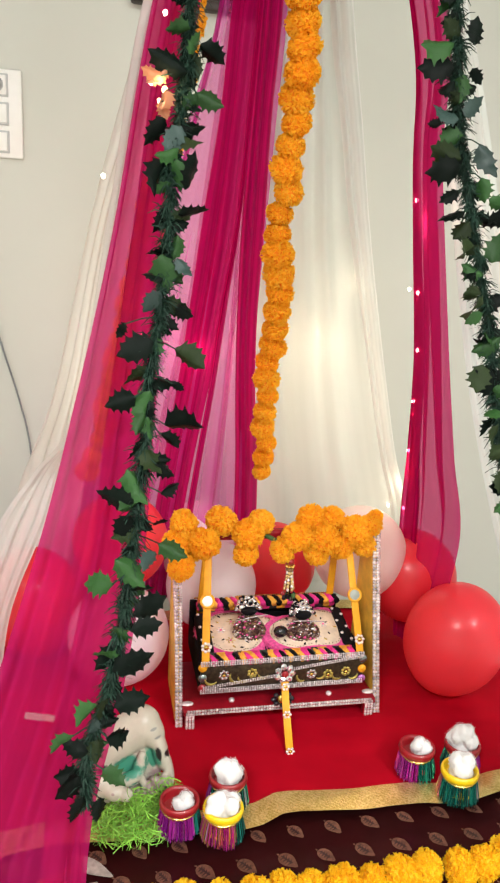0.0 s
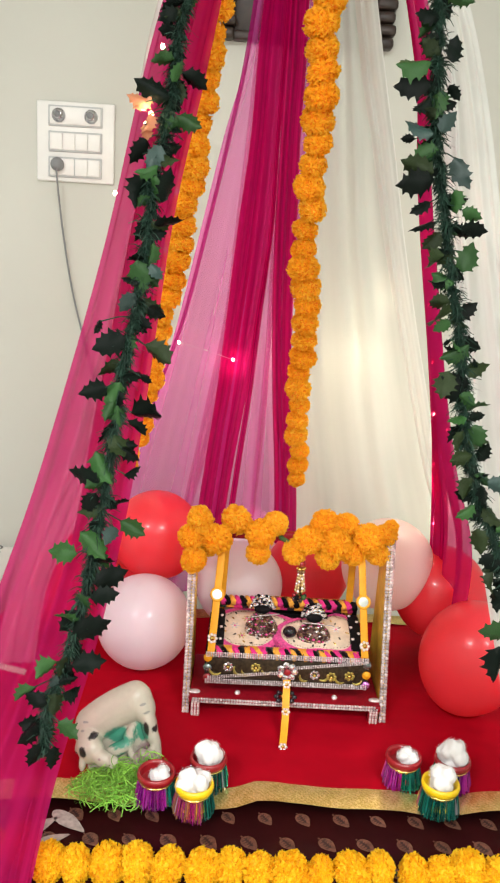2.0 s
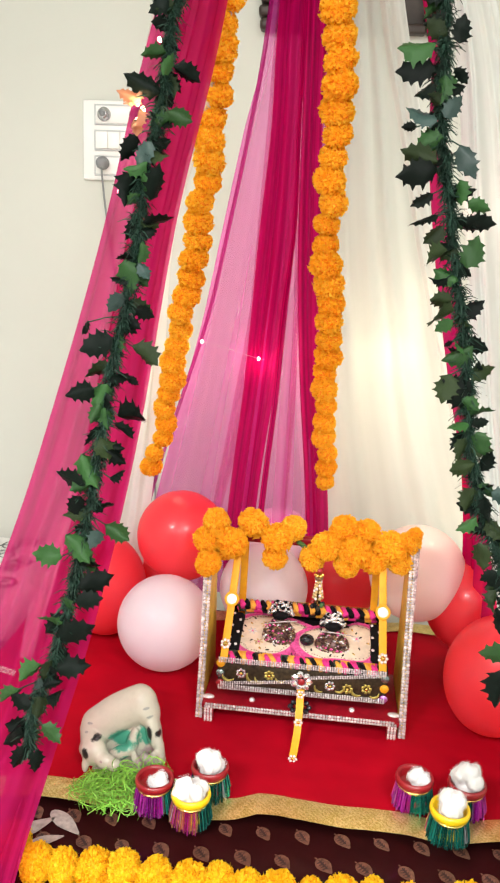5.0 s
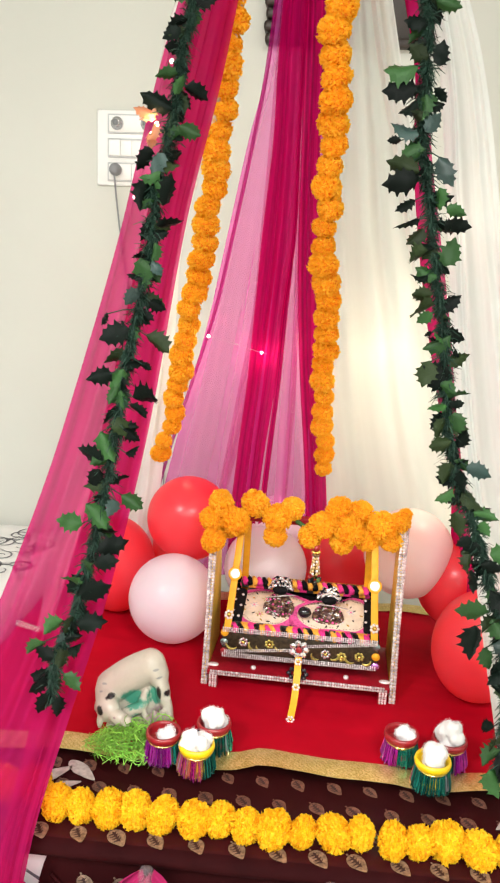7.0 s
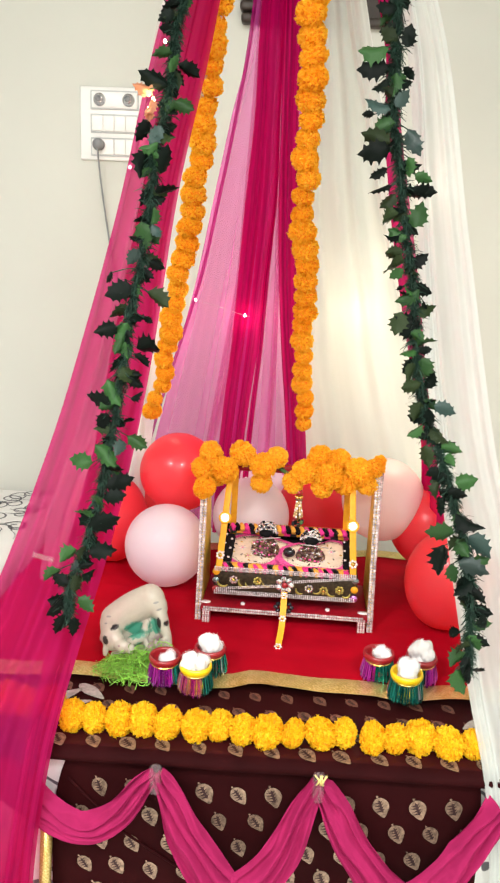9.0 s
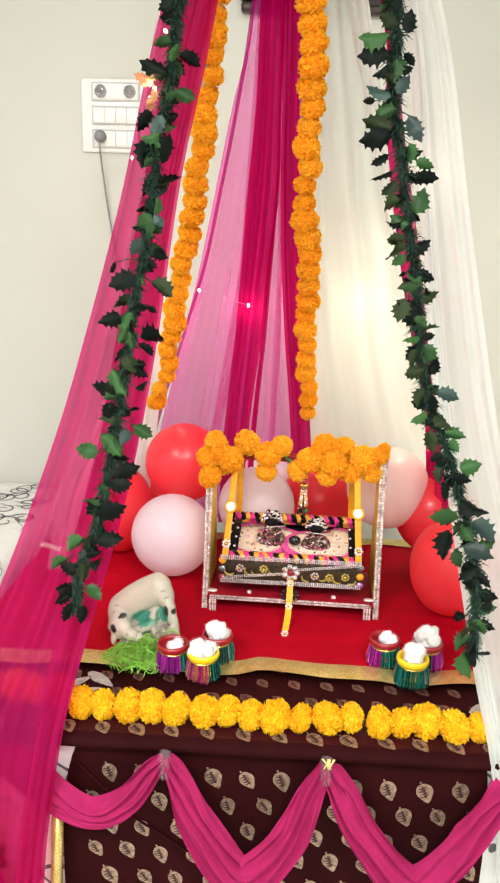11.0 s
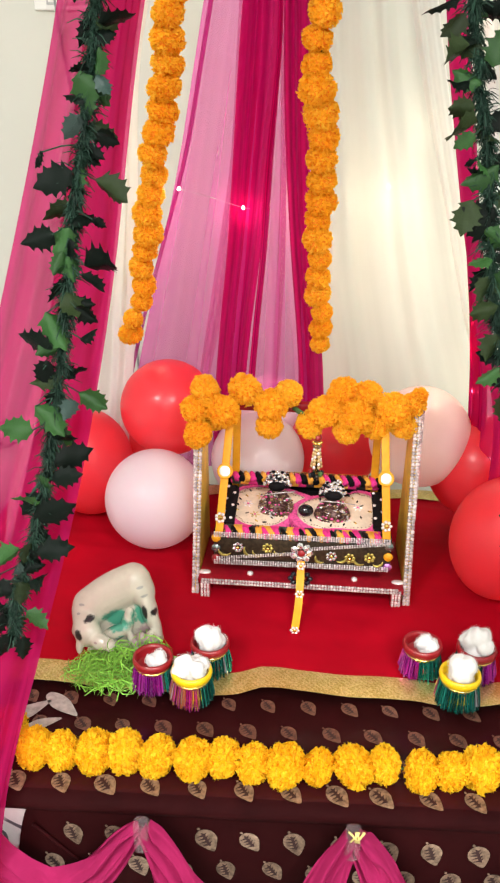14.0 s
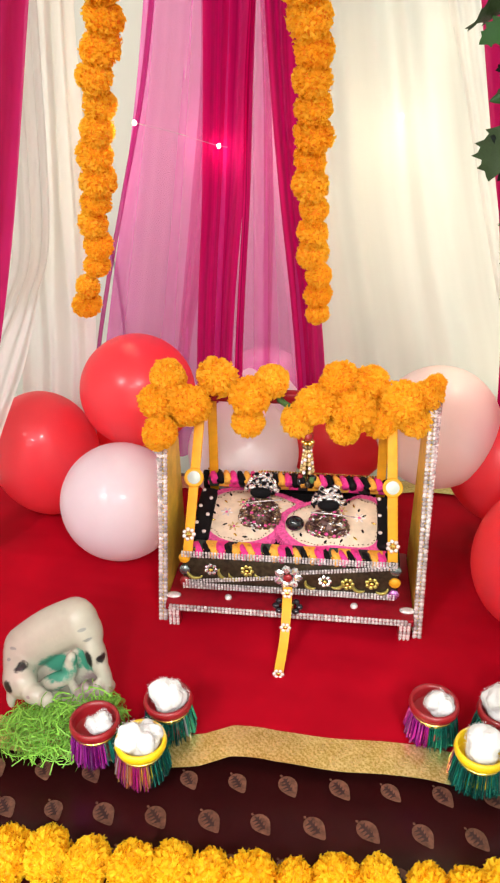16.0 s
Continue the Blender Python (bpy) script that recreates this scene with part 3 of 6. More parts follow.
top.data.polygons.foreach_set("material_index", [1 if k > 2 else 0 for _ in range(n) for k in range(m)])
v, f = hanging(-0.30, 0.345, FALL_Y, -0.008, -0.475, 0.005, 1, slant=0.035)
placed("front_fall", from_lists("front_fall", v, f), M_BROCADE_SHADED, tc)
part("seam", tube([(-0.27, -0.0735, -0.057), (-0.192, -0.0735, -0.144), (-0.079, -0.0745, -0.219), (0.03, -0.0745, -0.27)], 0.0022, 6), M_BROCADE_SHADED, tc, "raised crease of the cloth")
part("gold_hem", tube([(-0.300, -0.088, -0.13), (-0.305, -0.092, -0.25), (-0.30, -0.095, -0.47)], 0.009, 10), M_GOLD, tc, "gold brocade hem")


def leaf_print(w, h):
    """A drop-shaped leaf with its tip at the foot and a dark comb of veins, lying in the xy plane."""
    n = 20
    out = []
    for i in range(n):
        a = 2 * math.pi * i / n
        k = 1.0 - 0.42 * max(0.0, math.cos(a)) ** 2
        out.append((0.5 * w * math.sin(a) * k, -h * (0.40 * math.cos(a) + 0.16 * max(0.0, math.cos(a)) ** 3), 0.0))
    comb = [(-0.02 * w, 0.30 * h), (-0.07 * w, 0.30 * h)]
    left = []
    for k in range(4):
        y = (0.22 - 0.13 * k) * h
        left += [(-0.08 * w, y), (-0.40 * w, y - 0.03 * h), (-0.09 * w, y - 0.08 * h)]
    right = []
    for k in range(4):
        y = (-0.17 + 0.13 * k) * h
        right += [(0.06 * w, y - 0.05 * h), (0.20 * w, y + 0.05 * h), (0.05 * w, y + 0.02 * h)]
    comb = [(x, y, 0.0006) for x, y in comb + left + [(0.02 * w, -0.30 * h)] + right]
    dot = [(-0.06 * w + 0.07 * w * math.cos(q), 0.46 * h + 0.06 * h * math.sin(q), 0.0) for q in (0, 1.05, 2.1, 3.14, 4.19, 5.24)]
    return out, comb, dot


def leaf_field(name, spots, plane, material, parent, label, veins=True):
    """Many printed leaves as one sheet of thin shapes."""
    verts, faces, mats = [], [], []
    for (a, b, turn, size) in spots:
        out, comb, dot = leaf_print((0.0235 if veins else 0.015) * size, (0.034 if veins else 0.042) * size)
        c, s = math.cos(turn), math.sin(turn)
        for k, poly in enumerate([out, comb, dot] if veins else [out]):
            i0 = len(verts)
            for x, y, z in poly:
                px, py = a + c * x - s * y, b + s * x + c * y
                verts.append((px, py, z) if plane == "top" else (px, FALL_Y + sway(px, (py + 0.008) / -0.467, 0.005, 1) - 0.0012 - z, py))
            faces.append(tuple(range(i0, len(verts))))
            mats.append(1 if k == 1 else 0)
    me = from_lists(name, verts, faces)
    ob = placed(name, me, [material, M_LEAFVEIN], parent, label, smooth=False)
    me.polygons.foreach_set("material_index", mats)
    return tagged(ob, kind="stuff")


rl = random.Random(5)
spots = []
for r, y in enumerate((0.835, 0.881, 0.927, 0.973, 1.018)):
    for i in range(20):
        x = -0.026 + i * 0.0523 + (0.0 if r % 2 == 0 else 0.026) + rl.uniform(-0.002, 0.002)
        spots.append((x - 0.47, y - 0.9, 0.60 + rl.uniform(-0.12, 0.12), rl.uniform(0.9, 1.08)))
leaf_field("leaf_print", [(a, b, c, d * 1.0) for a, b, c, d in spots[:20]], "top", M_LEAFPRINT_GLOSS, tc, "leaf print along the edge, gloss painted pale").matrix_basis = pose(0, 0, 0.0030)
lf = leaf_field("leaf_print", [(a, b, c, d * 0.86) for a, b, c, d in spots[20:]], "top", M_LEAFPRINT, tc, "coppery leaf print")
lf.matrix_basis = pose(0, 0, 0.0030)
spots = []
for r in range(9):
    for i in range(12):
        x = 0.245 + i * 0.0523 + (0.026 if r % 2 == 0 else 0.0) - 0.026 + rl.uniform(-0.003, 0.003)
        z = 0.428 - r * 0.047 + rl.uniform(-0.003, 0.003)
        if 0.20 < x < 0.80 and not (x < 0.235 and z > 0.40):
            spots.append((x - 0.47, z - TZ, 0.45 + rl.uniform(-0.18, 0.18), rl.uniform(0.95, 1.12)))
leaf_field("leaf_print", spots, "front", M_LEAFPRINT_GLOSS, tc, "leaf print, gloss painted pale")

spots = [(-0.271, 0.060, 0.9, 1.55), (-0.312, 0.038, 2.3, 1.65), (-0.284, 0.022, 2.0, 1.1), (0.345, 0.035, -0.9, 1.1), (0.365, 0.0, 0.8, 1.0)]
lf = leaf_field("paisley_print", spots, "top", M_PALE_PRINT, tc, "large pale paisley print", veins=False)
lf.matrix_basis = pose(0, 0, 0.0042)

# red cloth with gold border on the table
rc = base("red_cloth", 0.47, 1.31, TZ + 0.003, "bright red cloth with a gold brocade border on the table", "cloth")
nx, ny = 80, 120
verts, faces = [], []
for j in range(ny + 1):
    for i in range(nx + 1):
        x, y = -0.53 + 1.06 * i / nx, -0.285 + 0.57 * j / ny
        z = 0.0040 + 0.0024 * noise.noise((x * 7, y * 15, 1.0)) + 0.0010 * noise.noise((x * 20 + y * 30, y * 12 - x * 9, 4.0)) + 0.0012 * noise.noise((x * 4 + 2.0, y * 42 + x * 6, 8.0))
        verts.append((x, y, z))
for j in range(ny):
    for i in range(nx):
        faces.append((j * (nx + 1) + i, j * (nx + 1) + i + 1, (j + 1) * (nx + 1) + i + 1, (j + 1) * (nx + 1) + i))
placed("cloth_sheet", from_lists("cloth_sheet", verts, faces), M_RED, rc)


def border_at(x, j, y0, seed):
    """A place on the wavy border; j runs from 0 at the near edge to 4."""
    ridge = max(0.0, 1 - abs(x + 0.012) / (0.05 if x > -0.012 else 0.03))
    ridge2 = max(0.0, 1 - abs(x - 0.195) / 0.03)
    wv = 0.006 * math.sin(x * 17 + seed) + 0.003 * math.sin(x * 39 + 2 * seed) + 0.0065 * ridge
    z = 0.0052 + 0.003 * max(0, math.sin(x * 23 + seed)) * (1 - j / 6) + 0.0008 * ridge + 0.0016 * ridge2
    return (x, y0 - 0.003 + wv + 0.0108 * (j - 2), z + 0.0022 - 0.0008 * abs(j - 2))


def border(y0, seed):
    verts, faces = [], []
    n = 260
    for j in range(5):
        for i in range(n + 1):
            verts.append(border_at(-0.53 + 1.06 * i / n, j, y0, seed))
    for j in range(4):
        for i in range(n):
            faces.append((j * (n + 1) + i, j * (n + 1) + i + 1, (j + 1) * (n + 1) + i + 1, (j + 1) * (n + 1) + i))
    return from_lists("gold_border", verts, faces)


def woven_sprays(y0, seed):
    """Slanting sprays of small leaves woven into the border, with a dotted line along each edge."""
    verts, faces = [], []

    def leaflet(x, j, a, L, w):
        i0 = len(verts)
        c, q = math.cos(a), math.sin(a)
        for u, v, h in ((0, 0, 0), (0.5, 1, 0), (1, 0, 0), (0.5, -1, 0), (0.5, 0, 0.0006)):
            px, pj = x + c * u * L - q * v * w, j + (q * u * L + c * v * w) / 0.0108
            p = border_at(px, min(4.0, max(0.0, pj)), y0, seed)
            verts.append((p[0], p[1], p[2] + 0.0005 + h))
        faces.extend([(i0, i0 + 1, i0 + 4), (i0 + 1, i0 + 2, i0 + 4), (i0 + 2, i0 + 3, i0 + 4), (i0 + 3, i0, i0 + 4)])

    for k in range(46):
        x0 = -0.52 + 0.0228 * k
        for q in range(7):
            f = q / 6
            x, j, a = x0 + 0.022 * f, 0.65 + 2.7 * f, 0.95 - 0.45 * f
            leaflet(x, j, a + 0.75, 0.0072 - 0.002 * f, 0.0015)
            leaflet(x, j, a - 0.75, 0.0072 - 0.002 * f, 0.0015)
    return from_lists("woven_spray", verts, faces)


for y0, seed in ((-0.298, 0.6), (0.285, 2.1)):
    placed("gold_border", border(y0, seed), M_GOLD, rc, "wavy gold brocade border")
    tagged(placed("woven_spray", woven_sprays(y0, seed), M_GOLD_PALE, rc, "shiny leaf sprays woven into the border", smooth=False), kind="stuff")


# ---- drapes that meet above the table ----
APEX = Vector((0.455, 1.20, 2.15))


def up(x, y, z, dx=0.0):
    return [tuple(APEX + Vector((dx, 0, 0))), tuple(APEX.lerp(Vector((x, y, z)), 0.5) + Vector((dx * 0.5, 0, 0))), (x, y, z)]


def yb(z):
    return 1.517 - 0.30 * (z - 1.072)


def yf(z):
    return 0.90 + 0.227 * (z - 0.664)


HEIGHTS = (1.60, 1.45, 1.30, 1.15, 1.0, 0.85, 0.70, 0.51)


def on_back(pts, off=0.0):
    zs, xs = [z for x, z in reversed(pts)], [x for x, z in reversed(pts)]
    pts = [(float(np.interp(z, zs, xs)), z) for z in HEIGHTS]
    return up(pts[0][0], yb(pts[0][1]) + off, pts[0][1]) + [(x, yb(z) + off, z) for x, z in pts[1:]]


wd = base("white_drape", 0.7, 1.6, TZ, "white sheer drape hanging behind the table, lit from behind", "drape")


def rel(pts, origin):
    return [tuple(Vector(p) - Vector(origin)) for p in pts]


O = (0.7, 1.6, TZ)
RIM = [(0.604, 1.62), (0.622, 1.55), (0.654, 1.45), (0.682, 1.35), (0.712, 1.25), (0.745, 1.15), (0.779, 1.05), (0.812, 0.95), (0.848, 0.85), (0.893, 0.75), (0.935, 0.62), (0.955, 0.51)]
drape("cloth", rel(on_back([(0.47, 1.60), (0.46, 1.3), (0.47, 1.0), (0.50, 0.75), (0.50, 0.51)], 0.022), O), rel(on_back(RIM, 0.022), O), M_WHITE, 5, 0.010, 3, wd, nu=120)
drape("folded_edge", rel(on_back([(x - 0.036, z) for x, z in RIM], 0.014), O), rel(on_back([(x + 0.003, z) for x, z in RIM], 0.014), O), M_WHITE_SHEER, 2, 0.005, 4, wd, nu=30, label="doubled edge of the white cloth")

O = (0.37, 1.65, TZ)
md = base("magenta_drape", *O, "magenta chiffon drape gathered into dark folds over the white wall", "drape")
drape("sheer_cloth", rel(on_back([(0.403, 1.599), (0.363, 1.439), (0.290, 1.118), (0.193, 0.767), (0.13, 0.51)]), O), rel(on_back([(0.500, 1.609), (0.505, 1.343), (0.510, 1.1), (0.535, 0.75), (0.55, 0.51)]), O), M_MAG_SHEER, 5, 0.014, 11, md, label="single layer of magenta chiffon")
FOLDS = [
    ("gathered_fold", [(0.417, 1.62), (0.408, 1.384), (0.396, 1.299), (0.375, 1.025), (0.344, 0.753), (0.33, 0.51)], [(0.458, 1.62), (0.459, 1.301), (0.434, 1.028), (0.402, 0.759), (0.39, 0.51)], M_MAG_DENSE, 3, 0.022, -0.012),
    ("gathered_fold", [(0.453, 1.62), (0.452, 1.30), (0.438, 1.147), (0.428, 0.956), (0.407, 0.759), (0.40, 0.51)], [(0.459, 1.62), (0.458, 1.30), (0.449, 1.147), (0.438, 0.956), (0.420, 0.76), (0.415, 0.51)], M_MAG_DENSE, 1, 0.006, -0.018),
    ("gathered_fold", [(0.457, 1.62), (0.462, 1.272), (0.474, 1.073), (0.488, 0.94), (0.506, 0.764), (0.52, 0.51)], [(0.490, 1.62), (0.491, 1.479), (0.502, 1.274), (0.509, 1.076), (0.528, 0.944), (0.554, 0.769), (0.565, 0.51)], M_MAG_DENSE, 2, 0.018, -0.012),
    ("hem_fold", [(0.402, 1.62), (0.363, 1.40), (0.297, 1.123), (0.235, 0.944), (0.170, 0.741), (0.13, 0.51)], [(0.409, 1.62), (0.370, 1.40), (0.304, 1.123), (0.242, 0.944), (0.177, 0.741), (0.137, 0.51)], M_MAG_HEM, 1, 0.003, -0.006),
    ("fold", [(0.414, 1.62), (0.400, 1.40), (0.378, 1.12), (0.350, 0.967), (0.312, 0.748), (0.27, 0.51)], [(0.418, 1.62), (0.410, 1.40), (0.388, 1.12), (0.357, 0.967), (0.317, 0.748), (0.275, 0.51)], M_MAG_WISP, 1, 0.003, -0.007),
    ("fold", [(0.455, 1.62), (0.457, 1.30), (0.462, 1.10), (0.458, 0.94), (0.454, 0.75), (0.45, 0.51)], [(0.458, 1.62), (0.460, 1.30), (0.466, 1.10), (0.464, 0.94), (0.460, 0.75), (0.456, 0.51)], M_MAG_WISP, 1, 0.003, -0.006)]
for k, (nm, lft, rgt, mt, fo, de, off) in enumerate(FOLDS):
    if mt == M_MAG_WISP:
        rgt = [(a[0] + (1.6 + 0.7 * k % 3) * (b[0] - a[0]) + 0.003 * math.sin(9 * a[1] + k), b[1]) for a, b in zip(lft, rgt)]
    drape(nm, rel(on_back(lft, off), O), rel(on_back(rgt, off), O), mt, fo, de, 12 + k, md, nu=50 if fo > 1 else 12, label="gathered magenta fold with shade in its colour" if mt == M_MAG_DENSE else "")

O = (0.12, 0.86, 0)
fl = base("magenta_drape", *O, "bright magenta chiffon drape falling past the table corner to the floor", "drape")
EDGE = [(0.281, 1.096, 1.529), (0.231, 1.036, 1.263), (0.183, 0.989, 1.058), (0.144, 0.957, 0.916), (0.085, 0.915, 0.74), (0.03, 0.868, 0.60), (-0.022, 0.796, 0.49), (-0.06, 0.79, 0.24), (-0.07, 0.79, 0.01)]
INNER = [(0.343, 1.216, 1.530), (0.304, 1.145, 1.30), (0.281, 1.055, 1.05), (0.264, 0.985, 0.90), (0.238, 0.936, 0.76), (0.202, 0.900, 0.62), (0.184, 0.797, 0.495), (0.152, 0.790, 0.25), (0.15, 0.80, 0.01)]
MIDDLE = [(0.300, 1.12, 1.529), (0.262, 1.06, 1.29), (0.225, 1.01, 1.06), (0.205, 0.97, 0.91), (0.17, 0.925, 0.75), (0.150, 0.880, 0.61), (0.148, 0.791, 0.49), (0.110, 0.780, 0.24), (0.10, 0.780, 0.01)]


def hung(pts):
    return up(*pts[0]) + pts[1:]


drape("outer_layer", rel(hung(EDGE), O), rel(hung(INNER), O), M_MAG_FRONT, 4, 0.012, 21, fl, nv=120)
drape("inner_layer", rel([(x, y + 0.012 if z > 0.6 else y - 0.010, z) for x, y, z in hung(MIDDLE)], O), rel([(x - 0.004, y + 0.012 if z > 0.6 else y - 0.010, z) for x, y, z in hung(INNER)], O), M_MAG_FRONT, 3, 0.010, 22, fl, nv=120, nu=60)
tail = [(-0.05, 0.77, 0.47), (-0.055, 0.765, 0.36), (-0.05, 0.765, 0.2), (-0.06, 0.765, 0.01)], [(0.05, 0.77, 0.47), (0.085, 0.765, 0.36), (0.115, 0.765, 0.2), (0.14, 0.765, 0.01)]
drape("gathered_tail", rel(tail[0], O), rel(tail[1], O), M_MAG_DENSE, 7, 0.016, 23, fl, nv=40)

part("tape", box(0.032, 0.001, 0.008, 0.0004), M_TAPE, fl, "strip of shiny clear tape", m=Matrix.Translation(Vector((0.148, 0.898, 0.758)) - Vector(O)) @ pose(0, 0, 0, 0, 17, 6))

O = (0.85, 0.86, 0)
fr = base("white_drape", *O, "white chiffon drape falling past the table corner to the floor", "drape")
LEFT = [(0.650, 1.175, 1.56), (0.682, 1.129, 1.322), (0.712, 1.071, 1.067), (0.752, 0.985, 0.82), (0.790, 0.895, 0.600), (0.812, 0.812, 0.47), (0.838, 0.80, 0.25), (0.845, 0.80, 0.01)]
RIGHT = [(0.707, 1.180, 1.56), (0.767, 1.111, 1.239), (0.828, 1.037, 0.916), (0.87, 0.97, 0.76), (0.915, 0.89, 0.60), (0.955, 0.812, 0.47), (0.985, 0.80, 0.25), (0.99, 0.80, 0.01)]
drape("cloth", rel(hung(LEFT), O), rel(hung(RIGHT), O), M_WHITE, 3, 0.005, 31, fr, nv=100)
HEM = [(x - 0.006, y - 0.006, z) for x, y, z in hung(LEFT)], [(x + 0.016, y - 0.006, z) for x, y, z in hung(LEFT)]
drape("folded_hem", rel(HEM[0], O), rel(HEM[1], O), M_WHITE, 2, 0.005, 32, fr, nv=100, nu=16, label="doubled white hem")

O = (0.8, 1.2, TZ)
rb = base("magenta_drape", *O, "narrow magenta chiffon drape with fairy lights at the table side", "drape")
drape("cloth", rel(up(0.624, 1.17, 1.53) + [(0.660, 1.21, 1.37), (0.722, 1.285, 1.127), (0.770, 1.37, 0.93), (0.80, 1.44, 0.78), (0.82, 1.46, 0.51)], O), rel(up(0.612, 1.06, 1.53) + [(0.630, 1.075, 1.37), (0.676, 1.10, 1.148), (0.730, 1.145, 0.97), (0.80, 1.22, 0.79), (0.84, 1.36, 0.51)], O), M_MAG_FRONT, 3, 0.012, 41, rb, nu=60)
drape("folded_hem", rel(up(0.622, 1.165, 1.53) + [(0.657, 1.205, 1.37), (0.717, 1.28, 1.127), (0.765, 1.365, 0.93), (0.795, 1.435, 0.78), (0.815, 1.455, 0.51)], O), rel(up(0.612, 1.14, 1.53) + [(0.648, 1.18, 1.37), (0.715, 1.24, 1.127), (0.76, 1.31, 0.93), (0.80, 1.37, 0.78), (0.825, 1.42, 0.51)], O), M_MAG_DENSE, 2, 0.008, 42, rb, nu=30, label="doubled magenta hem")

O = (0.0, 1.2, 0.0)
wl = base("white_drape", *O, "white sheer drape at the side of the table canopy", "drape")
drape("front_width", rel(up(0.274, 1.12, 1.52) + [(0.240, 1.20, 1.305), (0.188, 1.29, 1.00), (0.125, 1.36, 0.89), (0.065, 1.36, 0.80), (0.020, 1.345, 0.66), (-0.010, 1.345, 0.51)], O), rel(up(0.30, 1.20, 1.52) + [(0.262, 1.26, 1.30), (0.215, 1.34, 1.0), (0.165, 1.40, 0.89), (0.140, 1.375, 0.80), (0.084, 1.352, 0.66), (0.060, 1.355, 0.51)], O), M_WHITE_SHEER, 4, 0.008, 51, wl)
drape("back_width", rel(up(0.275, 1.25, 1.52) + [(0.215, 1.33, 1.30), (0.150, 1.42, 1.0), (0.095, 1.50, 0.85), (0.075, 1.53, 0.74), (0.05, 1.55, 0.62), (0.03, 1.56, 0.51)], O), rel(up(0.345, 1.27, 1.53) + [(0.262, 1.38, 1.30), (0.235, 1.44, 1.10), (0.215, 1.50, 0.92), (0.20, 1.53, 0.80), (0.18, 1.55, 0.64), (0.17, 1.56, 0.51)], O), M_WHITE_SHEER, 4, 0.012, 52, wl)

knot = base("drape_knot", APEX.x, APEX.y, APEX.z, "magenta and white cloth ends tied up to the ceiling", "knot")
part("tied_cloth", ball(0.04, 0.04, 0.05, sub=2), M_SWAG, knot)
part("cord", tube([(0, 0, 0.03), (0, 0, 0.3), (0, 0, CEIL - APEX.z)], 0.004, 6), M_WIRE, knot)

# swag along the table front
sw = base("swag", 0.45, 0.80, 0.30, "magenta cloth swag looped along the table front", "swag")
SO = (0.45, 0.80, 0.30)
K1, K2 = (0.336, 0.795, 0.485), (0.567, 0.795, 0.490)
loops = [
    ([(0.074, 0.822, 0.462), (0.118, 0.816, 0.432), (0.165, 0.806, 0.402), (0.226, 0.793, 0.380), (0.278, 0.790, 0.408), (0.316, 0.794, 0.464), K1], [0.066, 0.068, 0.064, 0.056, 0.046, 0.034, 0.020], 61),
    ([K1, (0.356, 0.792, 0.452), (0.387, 0.785, 0.378), (0.45, 0.775, 0.302), (0.513, 0.782, 0.362), (0.548, 0.792, 0.445), K2], [0.022, 0.04, 0.058, 0.07, 0.06, 0.04, 0.022], 62),
    ([K2, (0.590, 0.792, 0.452), (0.628, 0.785, 0.378), (0.70, 0.775, 0.300), (0.762, 0.782, 0.356), (0.80, 0.79, 0.416), (0.83, 0.80, 0.462)], [0.022, 0.04, 0.058, 0.07, 0.06, 0.055, 0.05], 63),
]
for path, widths, seed in loops:
    v, f = sweep_cloth(rel(path, SO), widths, 3, seed, 0.010, nu=44, steps=90)
    placed("loop", from_lists("loop", v, f), M_SWAG, sw)
for k in (K1, K2):
    part("tape", box(0.018, 0.016, 0.046, 0.006, tuple(Vector(k) + Vector((0, -0.004, -0.010)) - Vector(SO))), M_TAPE, sw, "shiny clear tape")

rnd = random.Random(64)
for k in range(6):
    a = rnd.uniform(-0.5, 0.5)
    st = Vector(K2) + Vector((rnd.uniform(-0.006, 0.006), -0.012, 0.0)) - Vector(SO)
    part("ribbon_end", tube([tuple(st), tuple(st + Vector((a * 0.012, -0.003, 0.010))), tuple(st + Vector((a * 0.026, -0.003, 0.018)))], 0.0012, 5), M_STRAP_PALE, sw, "frayed pale yellow ribbon end")

